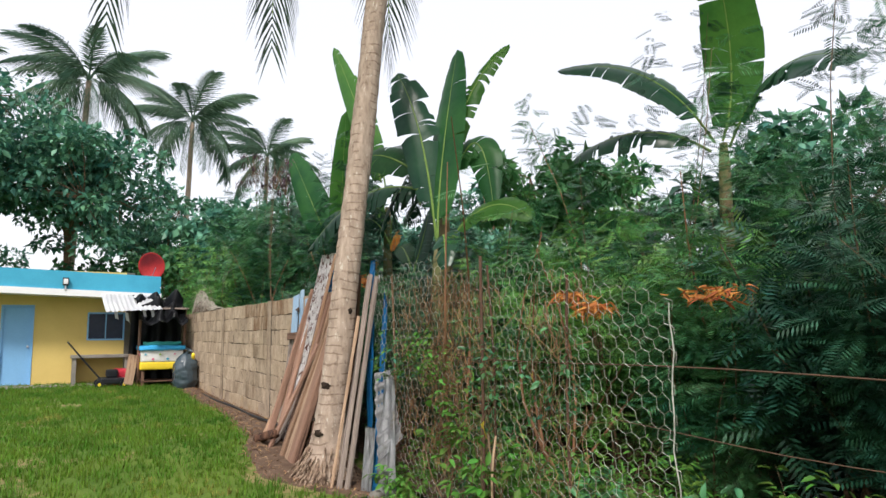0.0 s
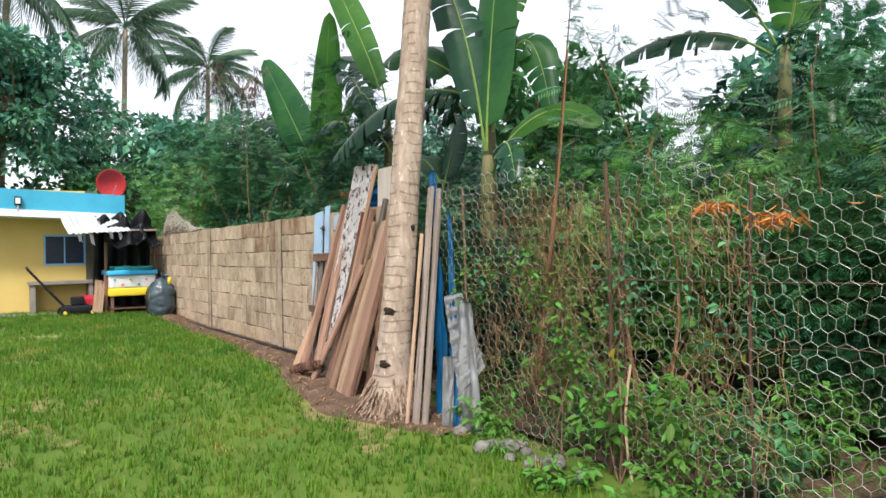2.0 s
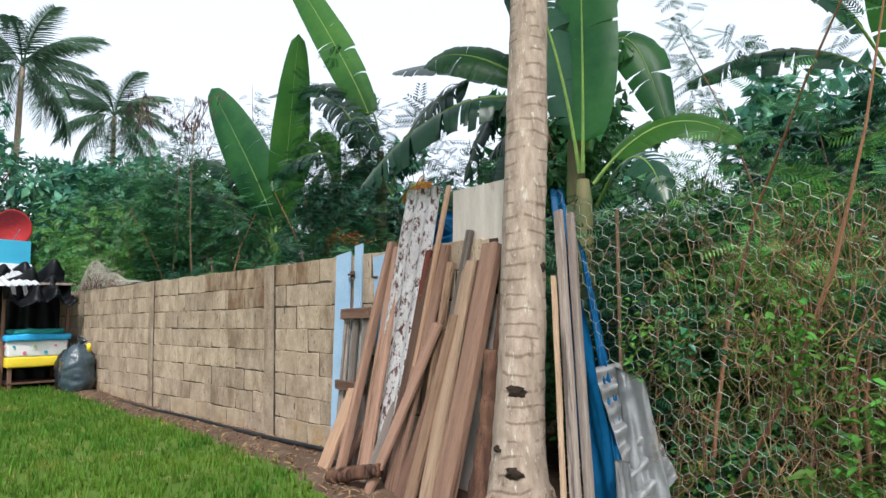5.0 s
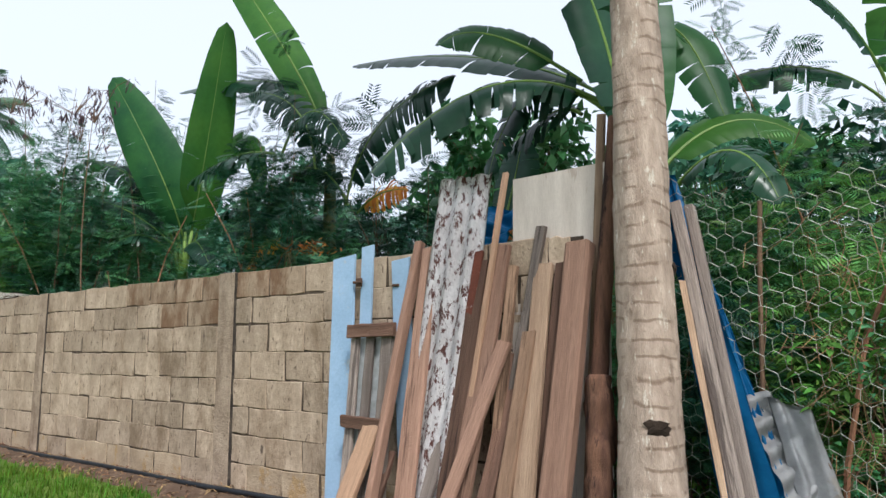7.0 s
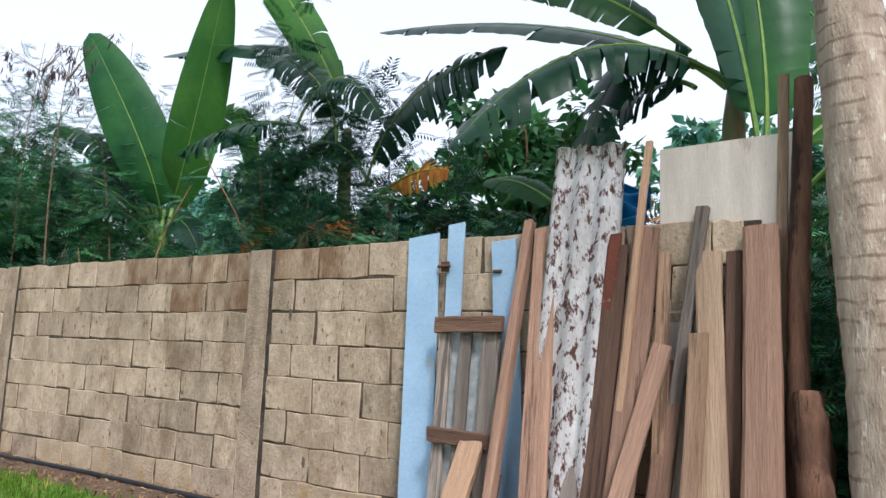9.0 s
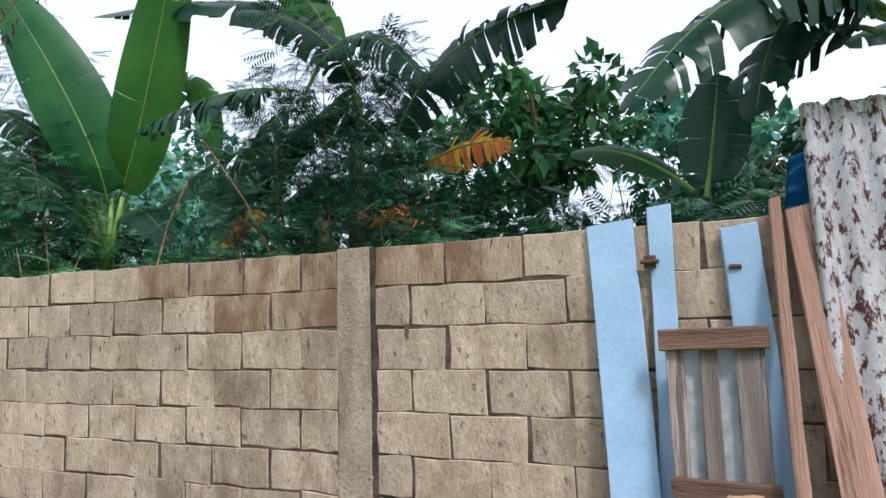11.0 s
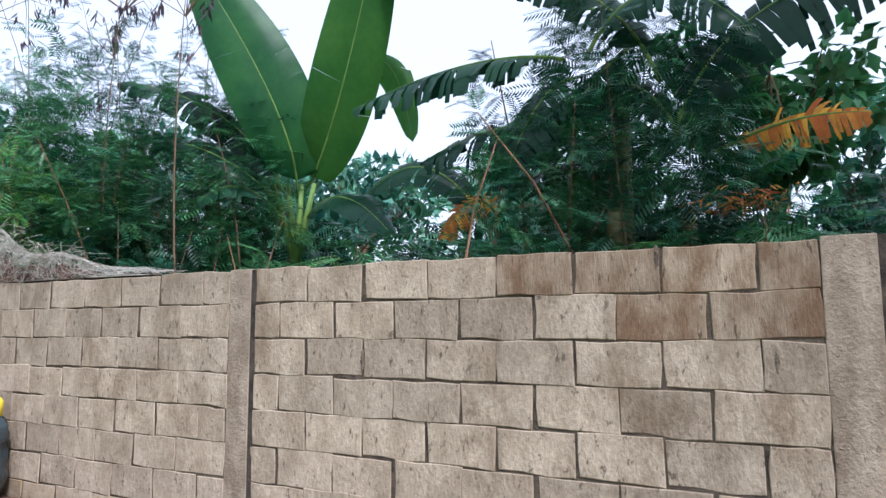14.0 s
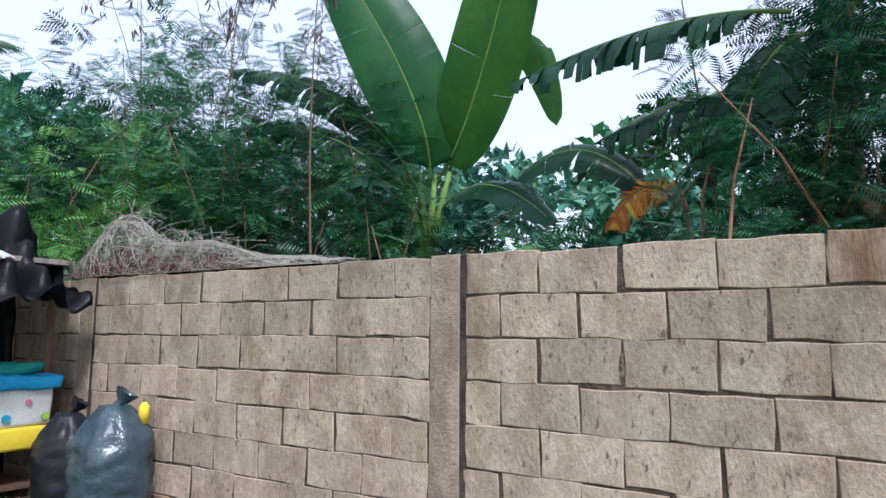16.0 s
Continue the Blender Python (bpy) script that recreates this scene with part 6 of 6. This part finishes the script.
def rubbish_bag(at, r, h, seed, mat, label):
    bm, rows, rng = bmesh.new(), [], np.random.default_rng(seed)
    for i in range(26):
        s = i / 25
        prof = min(1.0, 0.75 + s * 1.2) * (1 - max(0, s - 0.62) ** 1.6 * 3.1)
        row = []
        for k in range(36):
            a = 2 * math.pi * k / 36
            o = Vector((math.cos(a), math.sin(a), s * 2))
            rr = r * max(prof, 0.12) * (1 + 0.13 * noise.noise(o * 1.4 + Vector((seed, 0, 0))) + 0.09 * noise.noise(Vector((o.x * 2, o.y * 2, s * 12 + seed))) + 0.07 * math.sin(a * 13 + s * 7 + 3 * noise.noise(o * 2)) * s + 0.06 * noise.noise(Vector((o.x * 5, o.y * 5, s * 9 + seed))))
            row.append(bm.verts.new((at[0] + rr * o.x, at[1] + rr * o.y, at[2] + s * h)))
        rows.append(row)
    for r0, r1 in zip(rows, rows[1:]):
        for k in range(36):
            bm.faces.new((r0[k], r0[(k + 1) % 36], r1[(k + 1) % 36], r1[k]))
    bm.faces.new(rows[0][::-1]), bm.faces.new(rows[-1])
    bag = tagged(part("rubbish_bag", bm, mat, smooth=True), label, "rubbish bag")
    top = Vector(at) + Vector((0, 0, h))
    neck = tube(bmesh.new(), [top + Vector((0.012 * i, -0.01 * i, 0.024 * i - 0.03)) for i in range(6)], (r * 0.16, r * 0.12, r * 0.11, r * 0.17, r * 0.26, r * 0.3), 22, False)
    for v in neck.verts:
        v.co += Vector((noise.noise(v.co * 30), noise.noise(v.co * 30 + Vector((4, 0, 0))), noise.noise(v.co * 24))) * 0.02
    part("tied_neck", neck, mat, bag, "gathered plastic neck of the bag", True)
    return bag


rubbish_bag((2.64, 15.5, 0.04), 0.265, 0.8, 4, BAG, "full grey plastic rubbish bag tied at the top")
rubbish_bag((2.66, 16.1, 0.05), 0.22, 0.7, 8, BLACK_PLASTIC, "black plastic rubbish bag behind the grey one")
tagged(part("yellow_bottle", tube(bmesh.new(), ((2.77, 15.36, 0.72), (2.77, 15.36, 0.83), (2.77, 15.36, 0.86)), (0.036, 0.036, 0.015), 14), YELLOW_PLASTIC, smooth=True), "small yellow plastic bottle on the bag", "bottle")
corrugated("awning_sheet", (0.85, HY - 0.68, 2.22), (1, 0, 0.02), (0.06, -1.0, -0.42), 1.3, 1.3, 12, 0.009, FASCIA_WHITE, "sagging white corrugated awning sheet under the roof edge", ragged=0.02, sag=0.05, seed=21)
awning_tarp = patch("black_tarp", (1.75, HY - 2.05, 1.5), (2.85, HY - 1.9, 1.48), (1.6, HY - 0.8, 2.16), (2.85, HY - 0.8, 2.1), 3, 0.06, BLACK_PLASTIC, "crumpled black plastic tarp hanging over the shed", rough=0.17, seed=7, category="tarp")
shed = empty("lean_to_shed", (2.3, HY - 0.4, 0))
tagged(shed, "dark lean-to shed of posts and boards", "shed")
for x, y in ((-0.55, -0.9), (0.55, -0.9), (0.55, 0.5)):
    part("post", tube(bmesh.new(), ((x, y, -0.02), (x + 0.02, y, 1.8)), 0.035, 9), BROWN, shed)
# dark backing, the shade of the shed put into its colour
part("back_panel", box((-0.58, 1.6, 0), (0.6, 1.63, 2.0), 0.004), SHADE_WALL, shed, "back panel coloured dark to stand for shade")
part("roof_board", box((-0.78, -1.1, 1.8), (0.62, 1.65, 1.84), 0.004), GREY, shed)
for i, (x, z) in enumerate(((1.35, 1.62), (1.75, 1.72), (1.95, 1.68), (2.15, 1.6), (1.1, 1.66))):
    strip = corrugated("torn_strip", (x, HY - 1.74, z + 0.12), (1, 0, -0.5), (0.2, 0, -1), 0.2, 0.09, 1, 0.01, FASCIA_WHITE, "torn white plastic strip hanging from the awning", ragged=0.02, seed=30 + i)
    strip.parent = awning_tarp
    del strip["category"]
plank("leaning_board", (1.62, 17.15, 0.75), (1.5, 16.75, 0), 0.22, 0.02, PALE, "pale pinkish board leaning by the stand", "board", twist=1.3)
# dark sheet added where the shed holds only shade
shade_backing = patch("hanging_tarp", (1.55, HY - 0.7, 0.02), (2.86, HY - 0.75, 0.02), (1.6, HY - 0.75, 1.82), (2.86, HY - 0.75, 1.82), 4, 0.05, BLACK_PLASTIC, "dark sheet added to stand for the shade in the shed", rough=0.05, seed=41, category="tarp")
bm = soft_box((1.2, HY - 1.0, 0.0), (1.62, HY - 0.6, 0.42), 0.05, 12, 0.08)
tagged(part("basin", bm, RED_PLASTIC, smooth=True), "red plastic basin on the ground by the house", "basin")

# the house and what stands by it, on the slightly higher ground at the end of the yard
for ob in set(bpy.data.objects) - before_house:
    if ob.parent is None and ob.name.split(".")[0] not in ("covered_crib", "rubbish_bag", "yellow_bottle"):
        ob.matrix_basis = Matrix(((0.9, 0, 0, 0.185), (0, 1, 0, -0.45), (0, 0, 1.0, 0.06), (0, 0, 0, 1))) @ ob.matrix_basis

# ---- wall blocks ----
def block_mesh(length, height, mat, seed):
    """A hollow block's face, proud of the mortar, with worn edges."""
    rng = np.random.default_rng(seed)
    bm = bmesh.new()
    l, h = length / 2, height / 2
    edge = [(-l, -h), (-l / 3, -h), (l / 3, -h), (l, -h), (l, 0), (l, h), (l / 3, h), (-l / 3, h), (-l, h), (-l, 0)]
    jit = rng.normal(0, 0.005, (10, 2))
    ring0 = [bm.verts.new((0.03, y + jit[i][0], z + jit[i][1])) for i, (y, z) in enumerate(edge)]
    ring1 = [bm.verts.new((0.003 + rng.uniform(0, 0.003), y + jit[i][0], z + jit[i][1])) for i, (y, z) in enumerate(edge)]
    ring2 = [bm.verts.new((rng.uniform(-0.0025, 0.001), (y + jit[i][0]) * (1 - 0.005 / l), (z + jit[i][1]) * (1 - 0.005 / h))) for i, (y, z) in enumerate(edge)]
    for a, c in ((ring0, ring1), (ring1, ring2)):
        for k in range(10):
            bm.faces.new((a[k], c[k], c[(k + 1) % 10], a[(k + 1) % 10]))
    mid = bm.verts.new((rng.uniform(-0.003, 0.001), 0, 0))
    for k in range(10):
        bm.faces.new((ring2[k], mid, ring2[(k + 1) % 10]))
    bmesh.ops.recalc_face_normals(bm, faces=bm.faces[:])
    return mesh_from("block", bm, mat)


rng = np.random.default_rng(70)
shapes = {}
for y0, y1 in PANELS:
    for c in range(COURSES):
        z = TOP - CH * (c + 0.5)
        y = y1
        first = 0.42 if c % 2 == 0 else 0.21
        while y > y0 + 0.05:
            ln = min(first, y - y0)
            first = 0.42
            if 0.0 < y - ln - y0 < 0.08:
                ln = y - y0
            stained = (c == 0 and 8.9 < y < 11.6) or (c == 1 and 9.5 < y < 10.9)
            kind = 1 if stained else 2 if c == COURSES - 1 and rng.uniform() < 0.8 else 0
            key = (round(ln, 2), kind, int(rng.integers(0, 5)))
            if key not in shapes:
                shapes[key] = block_mesh(key[0] - 0.0095, CH - 0.006, (BLOCK, BLOCK_STAIN, BLOCK_BASE)[kind], len(shapes))
            ob = new("block", shapes[key])
            ob.parent = wall
            ob.location = (WX + rng.normal(0, 0.0022), y - ln / 2 + rng.normal(0, 0.003), z + rng.normal(0, 0.0025))
            ob.scale = (1, 1 - 0.03 * rng.uniform() ** 2, 1 - 0.03 * rng.uniform() ** 2)
            ob.rotation_euler = (rng.normal(0, 0.006), 0, 0)
            y -= ln
